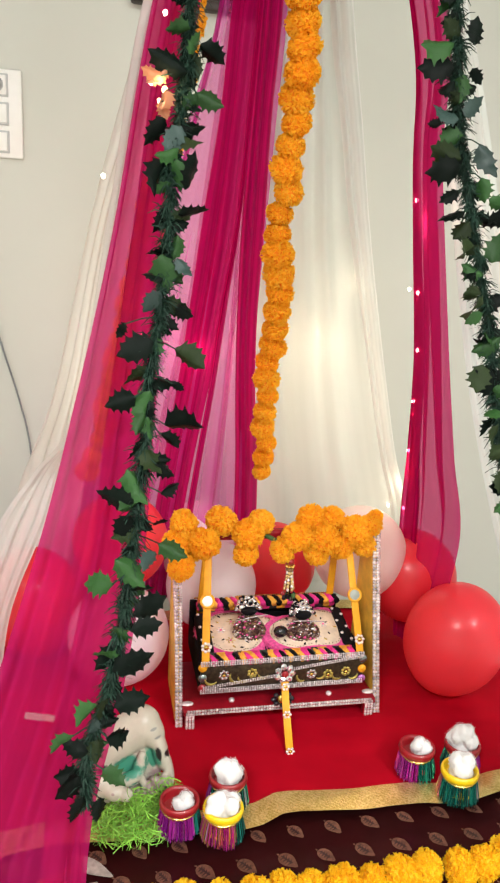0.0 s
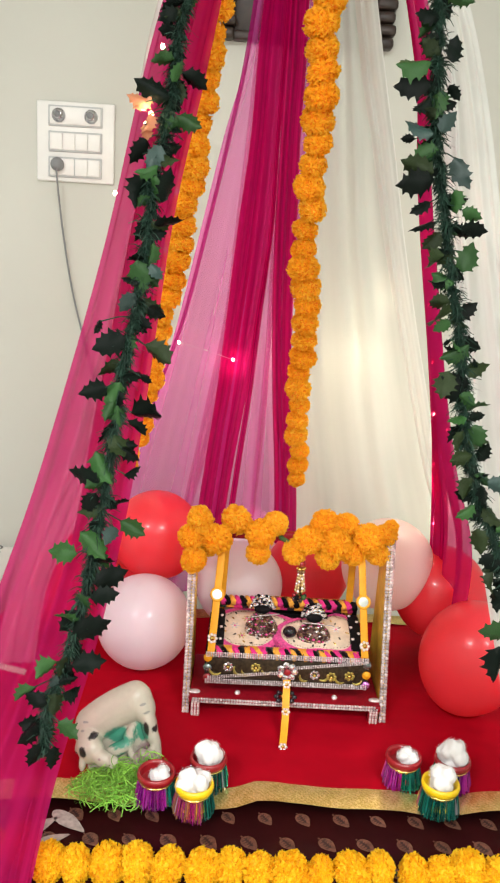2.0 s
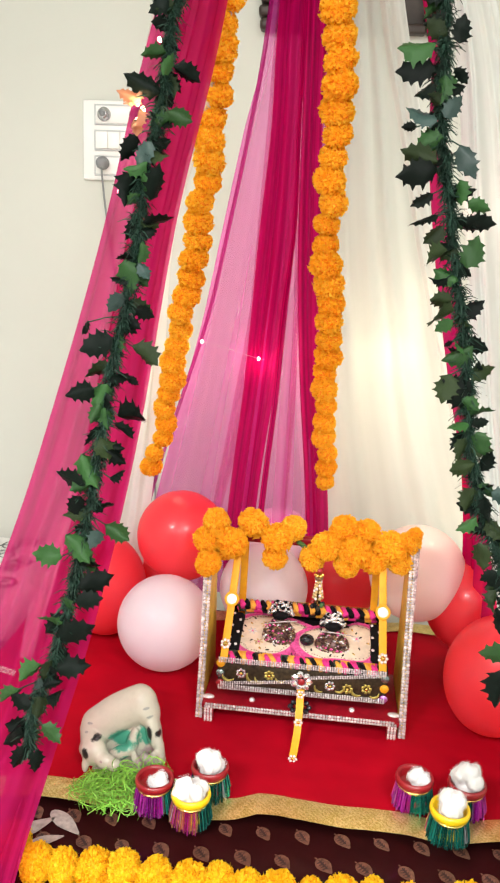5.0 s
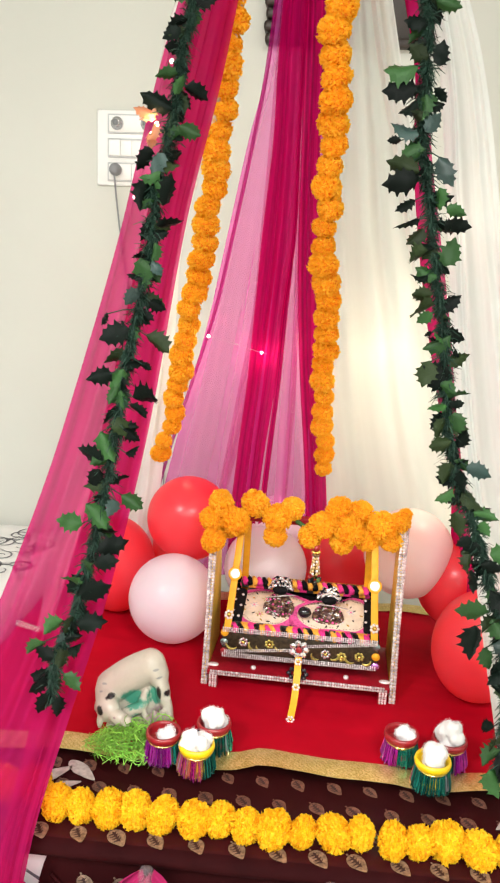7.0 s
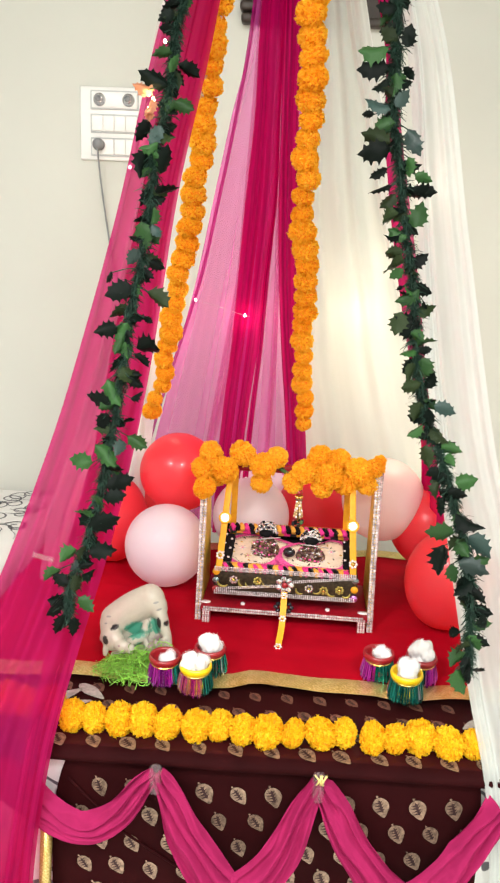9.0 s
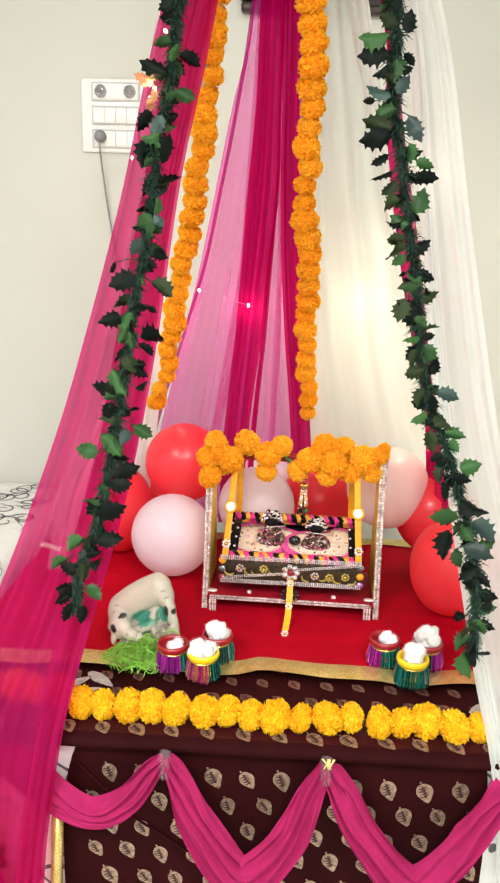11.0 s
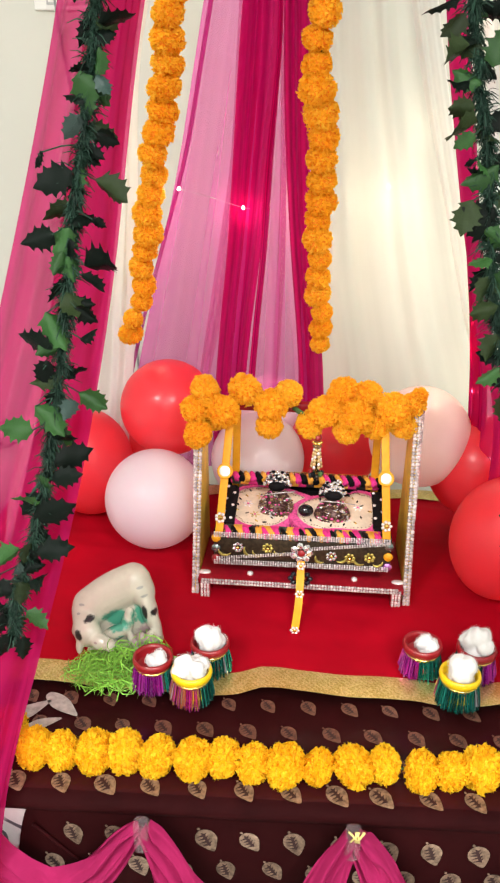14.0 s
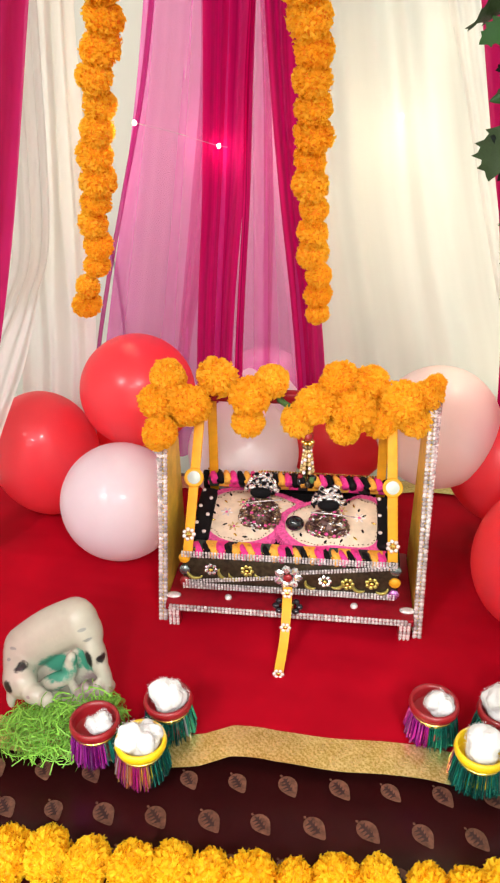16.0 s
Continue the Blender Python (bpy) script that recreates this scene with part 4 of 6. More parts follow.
# ---- marigolds ----
def marigold(seed, n=720):
    """A fluffy pompom of narrow frilled petals of radius 1."""
    rnd = random.Random(seed)
    lump = [Vector((rnd.gauss(0, 1), rnd.gauss(0, 1), rnd.gauss(0, 1))).normalized() for _ in range(7)]
    verts, faces = [], []
    for i in range(n):
        z = 1 - 2 * (i + 0.5) / n
        a = i * 2.39996 + rnd.uniform(-0.3, 0.3)
        r = math.sqrt(max(0, 1 - z * z))
        d = Vector((r * math.cos(a), r * math.sin(a), z + rnd.uniform(-0.1, 0.1))).normalized()
        t = d.cross(Vector((rnd.uniform(-1, 1), rnd.uniform(-1, 1), rnd.uniform(-1, 1)))).normalized()
        b = d.cross(t)
        R = rnd.uniform(0.84, 1.06) + 0.11 * max(d.dot(q) for q in lump) ** 3
        wd, lay = rnd.uniform(0.085, 0.140), rnd.uniform(0.06, 0.36)
        i0 = len(verts)
        verts.append(d * 0.72 * R)
        for k, f in enumerate((-1.0, 0.0, 1.0)):
            verts.append(d * 0.90 * R + t * wd * f * 0.8 + b * (lay * 0.4 + 0.02 * (-1) ** k))
        for k, f in enumerate((-1.0, 0.0, 1.0)):
            verts.append(d * R * (1.0 + rnd.uniform(-0.04, 0.04)) + t * wd * f + b * (lay + 0.035 * (-1) ** k))
        faces += [(i0, i0 + 2, i0 + 1), (i0, i0 + 3, i0 + 2), (i0 + 1, i0 + 2, i0 + 5, i0 + 4), (i0 + 2, i0 + 3, i0 + 6, i0 + 5)]
    n0 = len(verts)
    bm = ball(0.88, 0.88, 0.88, sub=2)
    bm.verts.index_update()
    verts += [v.co.copy() for v in bm.verts]
    core = [tuple(n0 + v.index for v in f.verts) for f in bm.faces]
    bm.free()
    return verts, faces + core, len(faces)


def flower_meshes(material, core):
    out = []
    for s in range(4):
        v, f, n = marigold(100 + s)
        me = from_lists("marigold", v, f)
        me.materials.append(material)
        me.materials.append(core)
        me.polygons.foreach_set("material_index", [0] * n + [1] * (len(f) - n))
        out.append(me)
    return out


FL_O, FL_Y = flower_meshes(M_ORANGE, M_ORANGE_CORE), flower_meshes(M_YELLOW, M_YELLOW_CORE)


def flower(parent, meshes, p, size, rnd, squash=0.85, d=None):
    q = Vector(d).to_track_quat("Z", "Y").to_matrix().to_4x4() if d is not None else Matrix()
    spin = pose(0, 0, 0, rnd.uniform(-14, 14), rnd.uniform(-14, 14), rnd.uniform(0, 360))
    m = Matrix.Translation(p) @ q @ spin @ Matrix.Diagonal((size, size, size * squash, 1))
    return sharing("flower", rnd.choice(meshes), parent, m)


def garland(points, step, size, meshes, label, seed, origin):
    g = base("marigold_garland", *origin, label, "garland", "hanging garlands")
    rnd = random.Random(seed)
    for k, (p, d) in enumerate(even(points, step)):
        small = 0.82 + 0.18 * min(1.0, k / 9)
        j = Vector((rnd.uniform(-1, 1), rnd.uniform(-1, 1), 0)) * size * 0.30
        flower(g, meshes, p + j - Vector(origin), size * small * rnd.uniform(0.86, 1.12), rnd, rnd.uniform(0.76, 1.0), d + Vector((rnd.uniform(-0.3, 0.3), rnd.uniform(-0.3, 0.3), 0)))
    part("thread", tube(rel([along(points, i / 30) for i in range(31)], origin), 0.0015, 5), M_KNOT, g)
    return g


garland([(0.542, 1.520, 0.838), (0.533, 1.484, 0.95), (0.527, 1.455, 1.05), (0.517, 1.383, 1.25), (0.512, 1.325, 1.45), (0.510, 1.290, 1.577), (0.49, 1.225, 1.9), tuple(APEX)], 0.0332, 0.0230, FL_O, "long orange marigold garland hanging before the drapes", 71, (0.542, 1.520, 0.838))
garland([(0.215, 1.467, 0.862), (0.255, 1.415, 1.054), (0.283, 1.374, 1.199), (0.314, 1.329, 1.359), (0.336, 1.294, 1.485), (0.342, 1.269, 1.575), (0.40, 1.22, 1.9), tuple(APEX)], 0.0312, 0.0222, FL_O, "long orange marigold garland beside the magenta drape", 72, (0.215, 1.467, 0.862))

tg = base("marigold_garland", 0.40, 0.86, TZ + 0.003, "yellow marigold garland laid along the table edge", "garland")
rnd = random.Random(73)
for i in range(23):
    x = -0.03 + i * 0.0375
    back = 0.034 if x < 0.17 else 0.0
    flower(tg, FL_Y, Vector((x - 0.40 + rnd.uniform(-0.003, 0.003), rnd.uniform(-0.006, 0.006) + back, 0.0195)), 0.0236 * rnd.uniform(0.86, 1.1), rnd, rnd.uniform(0.76, 0.94), (1, rnd.uniform(-0.4, 0.4), rnd.uniform(-0.15, 0.15)))
part("thread", tube([(-0.43, 0.034, 0.018), (-0.25, 0.030, 0.018), (-0.2, 0.0, 0.018), (0, 0.002, 0.018), (0.395, 0, 0.018)], 0.0015, 5), M_KNOT, tg)


# ---- ivy garlands ----
def ivy_leaf(seed):
    """A spiny leaf, bent along its middle, with its stalk at the origin."""
    rnd = random.Random(seed)
    prof = [(0.0, 0.03), (0.08, 0.16), (0.13, 0.34), (0.19, 0.27), (0.29, 0.33), (0.36, 0.46), (0.42, 0.32), (0.52, 0.34), (0.58, 0.43), (0.64, 0.26), (0.72, 0.24), (0.78, 0.29), (0.83, 0.13), (0.92, 0.07), (1.0, 0.0)]
    verts, faces = [], []
    bend, fold, curl = rnd.uniform(-0.9, 0.9), rnd.uniform(0.15, 0.85), rnd.uniform(-0.6, 0.6)
    def put(s, y):
        z = bend * y * y * 0.5 - abs(s) * fold + curl * s * y + 0.03 * math.sin(9 * y + 5 * s)
        verts.append((s, y, z))
    for y, w in prof:
        wl, wr = w * rnd.uniform(0.9, 1.1), w * rnd.uniform(0.9, 1.1)
        for s in (-wl, -wl * 0.5, 0, wr * 0.5, wr):
            put(s, y)
    for j in range(len(prof) - 1):
        for i in range(4):
            faces.append((j * 5 + i, j * 5 + i + 1, j * 5 + i + 6, j * 5 + i + 5))
    return from_lists("leaf", verts, faces)


def leaf_set(seed, material):
    out = []
    for k in range(5):
        me = ivy_leaf(seed + k)
        me.materials.append(material)
        me.shade_smooth()
        out.append(me)
    return out


TONES = {"dark": leaf_set(200, M_LEAF_D), "green": leaf_set(210, M_LEAF_M), "grey": leaf_set(220, M_LEAF_B), "olive": leaf_set(230, M_LEAF_O), "amber": leaf_set(240, M_LEAF_A)}


def put_leaf(g, rnd, p, angle, size, tone, tilt):
    """One leaf on its stalk; angle in the plane of the garland, tilt: how far it turns off that plane."""
    d = Vector((math.cos(angle), rnd.uniform(-0.45, 0.15), math.sin(angle))).normalized()
    face = Vector((rnd.gauss(0, tilt), -1, rnd.gauss(0.15, tilt)))
    side = d.cross(face).normalized()
    q = Matrix((side, d, side.cross(d))).transposed().to_4x4()
    m = Matrix.Translation(p) @ q @ Matrix.Diagonal((size * rnd.uniform(0.72, 1.0), size, size, 1))
    return sharing("leaf", rnd.choice(TONES[tone]), g, m)


def ivy(points, label, seed, origin, sprays, fill):
    """A tinsel stem with leaves: sprays maps a tone to (height, offset in mm, length in mm, degrees); fill: small dark leaves between."""
    g = base("ivy_garland", *origin, label, "garland", "leafy garlands")
    rnd = random.Random(seed)
    fine = [along(points, i / 400) for i in range(401)]
    fine.sort(key=lambda q: q.z)
    zs = [q.z for q in fine]

    def on_stem(z):
        return Vector((float(np.interp(z, zs, [q.x for q in fine])), float(np.interp(z, zs, [q.y for q in fine])), z))

    part("stem", tube(rel([along(points, i / 80) for i in range(81)], origin), 0.0022, 6), M_NEEDLE, g)
    verts, faces = [], []
    for k in range(16000):
        p = on_stem(rnd.uniform(zs[0], zs[-1])) - Vector(origin)
        d = Vector((rnd.gauss(0, 1), rnd.gauss(0, 1), rnd.gauss(0, 0.8))).normalized()
        p += Vector((noise.noise((p.z * 60, seed, 0)), noise.noise((p.z * 60, seed, 9)), 0)) * 0.006
        L = rnd.uniform(0.005, 0.0135) if k % 12 else rnd.uniform(0.016, 0.024)
        s = d.cross(Vector((rnd.uniform(-1, 1), rnd.uniform(-1, 1), rnd.uniform(-1, 1)))).normalized() * 0.0007
        droop = Vector((0, 0, -0.005))
        i0 = len(verts)
        verts += [p - s, p + s, p + d * L * 0.6 + s, p + d * L * 0.6 - s, p + d * L + s * 0.5 + droop, p + d * L - s * 0.5 + droop]
        faces += [(i0, i0 + 1, i0 + 2, i0 + 3), (i0 + 3, i0 + 2, i0 + 4, i0 + 5)]
    tagged(placed("needles", from_lists("needles", verts, faces), M_NEEDLE, g, "fine green tinsel needles", smooth=False), kind="stuff")
    for tone, rows in sprays.items():
        for z, off, size, angle in rows:
            size = min(size, 37)
            p = on_stem(z) - Vector(origin) + Vector((off * 0.001, -0.013, 0))
            put_leaf(g, rnd, p, radians(angle), size * 0.00118, tone, 0.75 if tone == "dark" else 0.4)
            if abs(off) > 11:
                a, b = on_stem(z + 0.006) - Vector(origin), p + Vector((0.0015 * math.cos(radians(angle)), 0, 0.0015 * math.sin(radians(angle))))
                part("stalk", tube([tuple(a), tuple((a + b) / 2 + Vector((0, -0.003, 0.002))), tuple(b)], 0.0008, 5), M_NEEDLE, g)
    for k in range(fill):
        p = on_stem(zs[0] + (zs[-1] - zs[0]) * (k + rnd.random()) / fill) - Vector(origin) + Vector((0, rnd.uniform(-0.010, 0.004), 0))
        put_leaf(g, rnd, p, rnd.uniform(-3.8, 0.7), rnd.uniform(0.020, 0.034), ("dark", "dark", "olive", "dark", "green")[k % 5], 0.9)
    return g


IVL = [(0.40, 1.14, 1.9), (0.345, 1.10, 1.70)] + [(0.316, 1.049, 1.531), (0.305, 1.023, 1.416), (0.291, 1.005, 1.34), (0.283, 0.979, 1.223), (0.267, 0.958, 1.13), (0.261, 0.943, 1.067), (0.248, 0.918, 0.956), (0.235, 0.898, 0.868), (0.217, 0.88, 0.787), (0.198, 0.869, 0.738), (0.193, 0.855, 0.677)]
IVR = [(0.53, 1.14, 1.9), (0.60, 1.10, 1.70)] + [(0.62, 1.05, 1.535), (0.621, 1.024, 1.423), (0.632, 1.007, 1.347), (0.65, 0.981, 1.234), (0.665, 0.964, 1.158), (0.674, 0.943, 1.065), (0.693, 0.926, 0.989), (0.725, 0.908, 0.912), (0.753, 0.889, 0.827), (0.769, 0.87, 0.741), (0.77, 0.847, 0.643)]
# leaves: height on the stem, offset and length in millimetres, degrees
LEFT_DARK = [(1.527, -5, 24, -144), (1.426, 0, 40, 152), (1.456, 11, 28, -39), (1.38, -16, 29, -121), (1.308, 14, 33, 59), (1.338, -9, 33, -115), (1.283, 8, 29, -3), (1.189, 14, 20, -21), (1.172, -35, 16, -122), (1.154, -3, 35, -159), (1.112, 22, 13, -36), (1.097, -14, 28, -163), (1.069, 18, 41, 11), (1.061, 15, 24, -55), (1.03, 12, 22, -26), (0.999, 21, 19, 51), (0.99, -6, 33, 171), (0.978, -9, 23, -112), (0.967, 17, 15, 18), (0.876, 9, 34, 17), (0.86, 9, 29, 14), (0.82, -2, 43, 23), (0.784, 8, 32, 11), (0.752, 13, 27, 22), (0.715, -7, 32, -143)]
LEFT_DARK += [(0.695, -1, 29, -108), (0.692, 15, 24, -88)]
LEFT_GREEN = [(1.62, 6, 34, -30), (1.58, -4, 30, -150), (1.445, 0, 22, 57), (1.407, 12, 27, -22), (1.35, 4, 25, -162), (1.338, 3, 26, -85), (1.262, 9, 23, -102), (1.242, -7, 35, -81), (1.103, 1, 31, -114), (1.082, -4, 22, -112), (1.025, -16, 37, -58), (0.948, 25, 29, -23), (0.934, -18, 53, -43), (0.908, -17, 29, 164), (0.864, -3, 26, -95), (0.787, -10, 25, -146), (0.758, -22, 27, -136), (0.72, 17, 26, -40)]
LEFT_GREY = [(1.372, 3, 27, -123), (1.239, 9, 22, -57), (1.204, -4, 24, -125), (0.94, 22, 21, -126), (0.771, -3, 17, -127)]
LEFT_OLIVE = [(1.147, 21, 32, -36), (0.751, 5, 22, -92)]
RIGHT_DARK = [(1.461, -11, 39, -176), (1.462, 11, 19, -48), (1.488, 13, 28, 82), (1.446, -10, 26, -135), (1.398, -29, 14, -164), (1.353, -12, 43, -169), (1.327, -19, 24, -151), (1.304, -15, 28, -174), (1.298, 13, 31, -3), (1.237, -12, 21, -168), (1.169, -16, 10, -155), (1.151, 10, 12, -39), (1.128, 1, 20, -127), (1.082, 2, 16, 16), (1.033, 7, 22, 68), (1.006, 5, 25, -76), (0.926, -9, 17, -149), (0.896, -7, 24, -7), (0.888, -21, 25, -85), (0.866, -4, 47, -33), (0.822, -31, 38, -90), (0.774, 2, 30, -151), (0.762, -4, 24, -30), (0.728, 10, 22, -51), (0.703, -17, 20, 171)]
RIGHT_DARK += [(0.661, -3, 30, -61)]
RIGHT_GREEN = [(1.6, -6, 34, -160), (1.57, 8, 30, -20), (1.487, -12, 37, -174), (1.454, 1, 27, -94), (1.343, 12, 26, -85), (1.32, 18, 23, -18), (1.249, 10, 31, 75), (1.192, -12, 19, -141), (1.166, 6, 32, -153), (1.109, -8, 20, -34), (1.082, -1, 21, 178), (1.075, 8, 25, -72), (0.983, -10, 23, -145), (0.957, 6, 27, -15), (0.946, 10, 19, -55), (0.908, 8, 27, 11), (0.839, -12, 34, -170), (0.831, -10, 25, -56), (0.796, -27, 24, -59), (0.7, -5, 29, -61), (0.676, -8, 26, -133), (0.652, -19, 33, -70)]
RIGHT_GREY = [(1.405, -7, 32, 168), (1.409, 1, 23, 52), (1.38, 16, 36, -64), (1.011, 13, 28, -14), (0.836, 7, 35, -34), (0.8, -14, 45, -13)]
RIGHT_OLIVE = [(1.361, -11, 37, 164), (1.293, -11, 25, -131), (1.267, -9, 30, -157), (1.214, -9, 23, -178), (1.203, -9, 34, -159), (1.135, -20, 29, -106), (1.067, -6, 25, -104), (1.04, 1, 26, -169), (1.014, -5, 25, -103), (0.956, -16, 29, -80), (0.907, -16, 22, -106)]
ivy(IVL, "dark green artificial ivy garland along the magenta drape", 81, IVL[-1], {"dark": LEFT_DARK, "green": LEFT_GREEN, "grey": LEFT_GREY, "olive": LEFT_OLIVE, "amber": [(1.428, -22, 22, -140), (1.420, -26, 20, 165), (1.408, -20, 22, -95), (1.396, -24, 18, -70)]}, 76)
ivy(IVR, "dark green artificial ivy garland along the white drape", 82, IVR[-1], {"dark": RIGHT_DARK, "green": RIGHT_GREEN, "grey": RIGHT_GREY, "olive": RIGHT_OLIVE}, 84)


# ---- balloons ----
def balloon(x, y, z, r, rz, mat, label, tilt=(0, 0), seed=0):
    g = base("balloon", x, y, z - rz, label, "balloon", "balloons round the swing")
    prof = []
    for i in range(41):
        a = math.pi * i / 40
        w = math.sin(a)
        h = -math.cos(a)
        prof.append((max(0.0030, r * w * (1.0 + 0.02 * h)), rz * h + (0.05 * rz * h * h ** 6 if h < 0 else 0.0)))
    m = pose(0, 0, rz, *tilt, 0)
    part("skin", lathe(prof, 56, True), mat, g, m=m)
    part("tied_neck", lathe([(0.0065, -0.012), (0.003, -0.005), (0.004, 0.0), (0.009, 0.008), (0.0, 0.008)], 12), mat, g, m=m @ pose(0, 0, -rz * 1.05 - 0.001))
    return g


balloon(0.259, 1.370, 0.592, 0.087, 0.0885, M_PINK, "pale pink balloon resting on the red cloth", (24, -8))
balloon(0.269, 1.490, 0.719, 0.087, 0.091, M_REDB, "red balloon piled above the pale pink one", (40, -30))
balloon(0.112, 1.480, 0.610, 0.086, 0.106, M_REDB, "red balloon behind the magenta drape", (10, -8))
balloon(0.195, 1.600, 0.575, 0.065, 0.070, M_REDB, "red balloon low at the back of the table", (20, 30))
balloon(0.434, 1.450, 0.640, 0.084, 0.088, M_ROSE, "light rose balloon behind the swing", (60, 10))
balloon(0.452, 1.690, 0.622, 0.095, 0.099, M_ROSE, "light rose balloon against the magenta drape", (30, -30))
balloon(0.578, 1.550, 0.630, 0.087, 0.092, M_REDB, "red balloon behind the swing", (60, 20))
balloon(0.715, 1.425, 0.702, 0.087, 0.091, M_PEACH, "blush pink balloon beside the swing", (30, 20))
balloon(0.824, 1.425, 0.648, 0.090, 0.095, M_REDB, "red balloon between the blush and red ones", (30, -20))
balloon(0.832, 1.245, 0.608, 0.087, 0.103, M_REDB, "large red balloon at the table side", (10, 12))


# ---- pots with cotton ----
FLUFF = bpy.data.textures.new("cotton_fluff", "CLOUDS")
FLUFF.noise_scale, FLUFF.noise_depth = 0.009, 3


def pot(x, y, rim, tins, turn, label, seed, low=False):
    """tins: two foils; the second one hangs within 75 degrees of turn (0: towards +x, -90: towards the viewer's side)."""
    rnd = random.Random(seed)
    g = base("clay_pot", x, y, TZ + 0.005, label, "pot", "cotton-filled pots")
    g.matrix_basis = pose(x, y + 0.003, TZ + 0.005) @ Matrix.Diagonal((1, 1, 1.12, 1))
    R = 0.0258
    part("pot_body", lathe([(0.014, 0), (0.021, 0.006), (0.0255, 0.018), (0.0225, 0.030), (0.0215, 0.034)], 28), rim, g)
    part("rim", lathe([(0.0215, 0.033), (R, 0.037), (R + 0.0012, 0.041), (R, 0.0455), (R - 0.0025, 0.046), (R - 0.0040, 0.041), (0.021, 0.028), (0.012, 0.024)], 32), rim, g)
    verts, faces, foil = [], [], []
    for k in range(640):
        a = rnd.uniform(0, 6.283)
        foil += [1 if math.cos(a - radians(turn)) > 0.26 else 0] * 2
        fl, w = rnd.uniform(0.0245, 0.0292), rnd.uniform(0.0002, 0.00055)
        c, s = math.cos(a), math.sin(a)
        tw = rnd.uniform(-0.0018, 0.0018)
        zt, zb = 0.0335, rnd.uniform(0.004, 0.013)
        i0 = len(verts)
        for rr, zz in ((0.0235, zt), (0.0235 + (fl - 0.0235) * 0.45, (zt + zb) * 0.55), (fl, zb)):
            verts += [((rr + tw) * c + w * s, (rr + tw) * s - w * c, zz), ((rr - tw) * c - w * s, (rr - tw) * s + w * c, zz)]
        faces += [(i0, i0 + 1, i0 + 3, i0 + 2), (i0 + 2, i0 + 3, i0 + 5, i0 + 4)]
    fringe = tagged(placed("tinsel_fringe", from_lists("tinsel_fringe", verts, faces), list(tins), g, "shiny foil fringe", smooth=False), kind="stuff")
    fringe.data.polygons.foreach_set("material_index", foil)
    part("band", lathe([(0.0232, 0.0305), (0.0245, 0.032), (0.0232, 0.0345), (0.0225, 0.0345)], 28), M_SEQ_GOLD, g, "thin gold band")
    bm = bmesh.new()
    k, big = (0.72, 0.72) if low else (1.3, 1.0)
    ox, oy = (rnd.uniform(0.002, 0.007), rnd.uniform(-0.002, 0.004)) if low else (0.0, 0.0)
    for i in range(6 if low else 12):
        a, rr = rnd.uniform(0, 6.28), rnd.uniform(0.002, 0.009 if low else 0.0145)
        up_by = k * rnd.uniform(0.0, 0.020) * (1 - 30 * rr)
        ball(0.0125 * big * rnd.uniform(0.7, 1.1), 0.0115 * big * rnd.uniform(0.7, 1.1), 0.0095 * big * rnd.uniform(0.8, 1.4), (ox + rr * math.cos(a), oy + rr * math.sin(a), 0.037 + up_by), 3, bm, pose(0, 0, 0, rnd.uniform(-40, 40), rnd.uniform(-40, 40), 0))
    ball(0.015 * big, 0.014 * big, 0.009, (ox, oy, 0.036), 3, bm)
    for v in bm.verts:
        v.co += v.co.normalized() * 0.0024 * noise.noise(v.co * 130) + Vector((0, 0, 1)) * 0.001 * noise.noise(v.co * 330)
    tips = [(v.co.copy(), v.normal.copy()) for v in bm.verts if v.co.z > 0.036]
    ct = part("cotton", bm, M_COTTON, g, "white cotton wool")
    verts, faces = [], []
    for q in range(3200):
        p, d = rnd.choice(tips)
        e = (d + 1.3 * Vector((rnd.uniform(-1, 1), rnd.uniform(-1, 1), rnd.uniform(-1, 1)))).normalized()
        sd = e.cross(Vector((rnd.uniform(-1, 1), rnd.uniform(-1, 1), 0.3))).normalized() * 0.00026
        b0 = p + d * 0.0008
        i0 = len(verts)
        verts += [b0 - sd, b0 + sd, b0 + e * rnd.uniform(0.0010, 0.0027)]
        faces.append((i0, i0 + 1, i0 + 2))
    tagged(placed("fibre", from_lists("fibre", verts, faces), M_COTTON, ct, "loose cotton fibres", smooth=False), kind="stuff")
    rmc = ct.modifiers.new("remesh", "REMESH")
    rmc.mode, rmc.voxel_size, rmc.use_smooth_shade = "VOXEL", 0.0011, True
    dsp = ct.modifiers.new("fluff", "DISPLACE")
    dsp.texture, dsp.strength, dsp.texture_coords = FLUFF, 0.0022, "LOCAL"
    smc = ct.modifiers.new("smooth", "SMOOTH")
    smc.factor, smc.iterations = 0.5, 6
    return g


pot(0.370, 0.972, M_RIM_YEL, (M_TIN_MIX, M_TIN_GREEN), 15, "yellow-rimmed clay pot with violet fringe full of cotton", 301)
pot(0.316, 0.994, M_RIM_RED, (M_TIN_PURPLE, M_TIN_GREEN), 20, "red-rimmed clay pot with purple fringe half full of cotton", 302, low=True)
pot(0.388, 1.030, M_RIM_RED, (M_TIN_GREEN, M_TIN_PURPLE), 120, "red-rimmed clay pot with green fringe full of cotton", 303)
pot(0.676, 1.046, M_RIM_RED, (M_TIN_PURPLE, M_TIN_GREEN), -30, "red-rimmed clay pot with purple and green fringe", 304, low=True)
pot(0.715, 0.988, M_RIM_YEL, (M_TIN_GREEN, M_TIN_MIX), 100, "yellow-rimmed clay pot with green fringe full of cotton", 305)
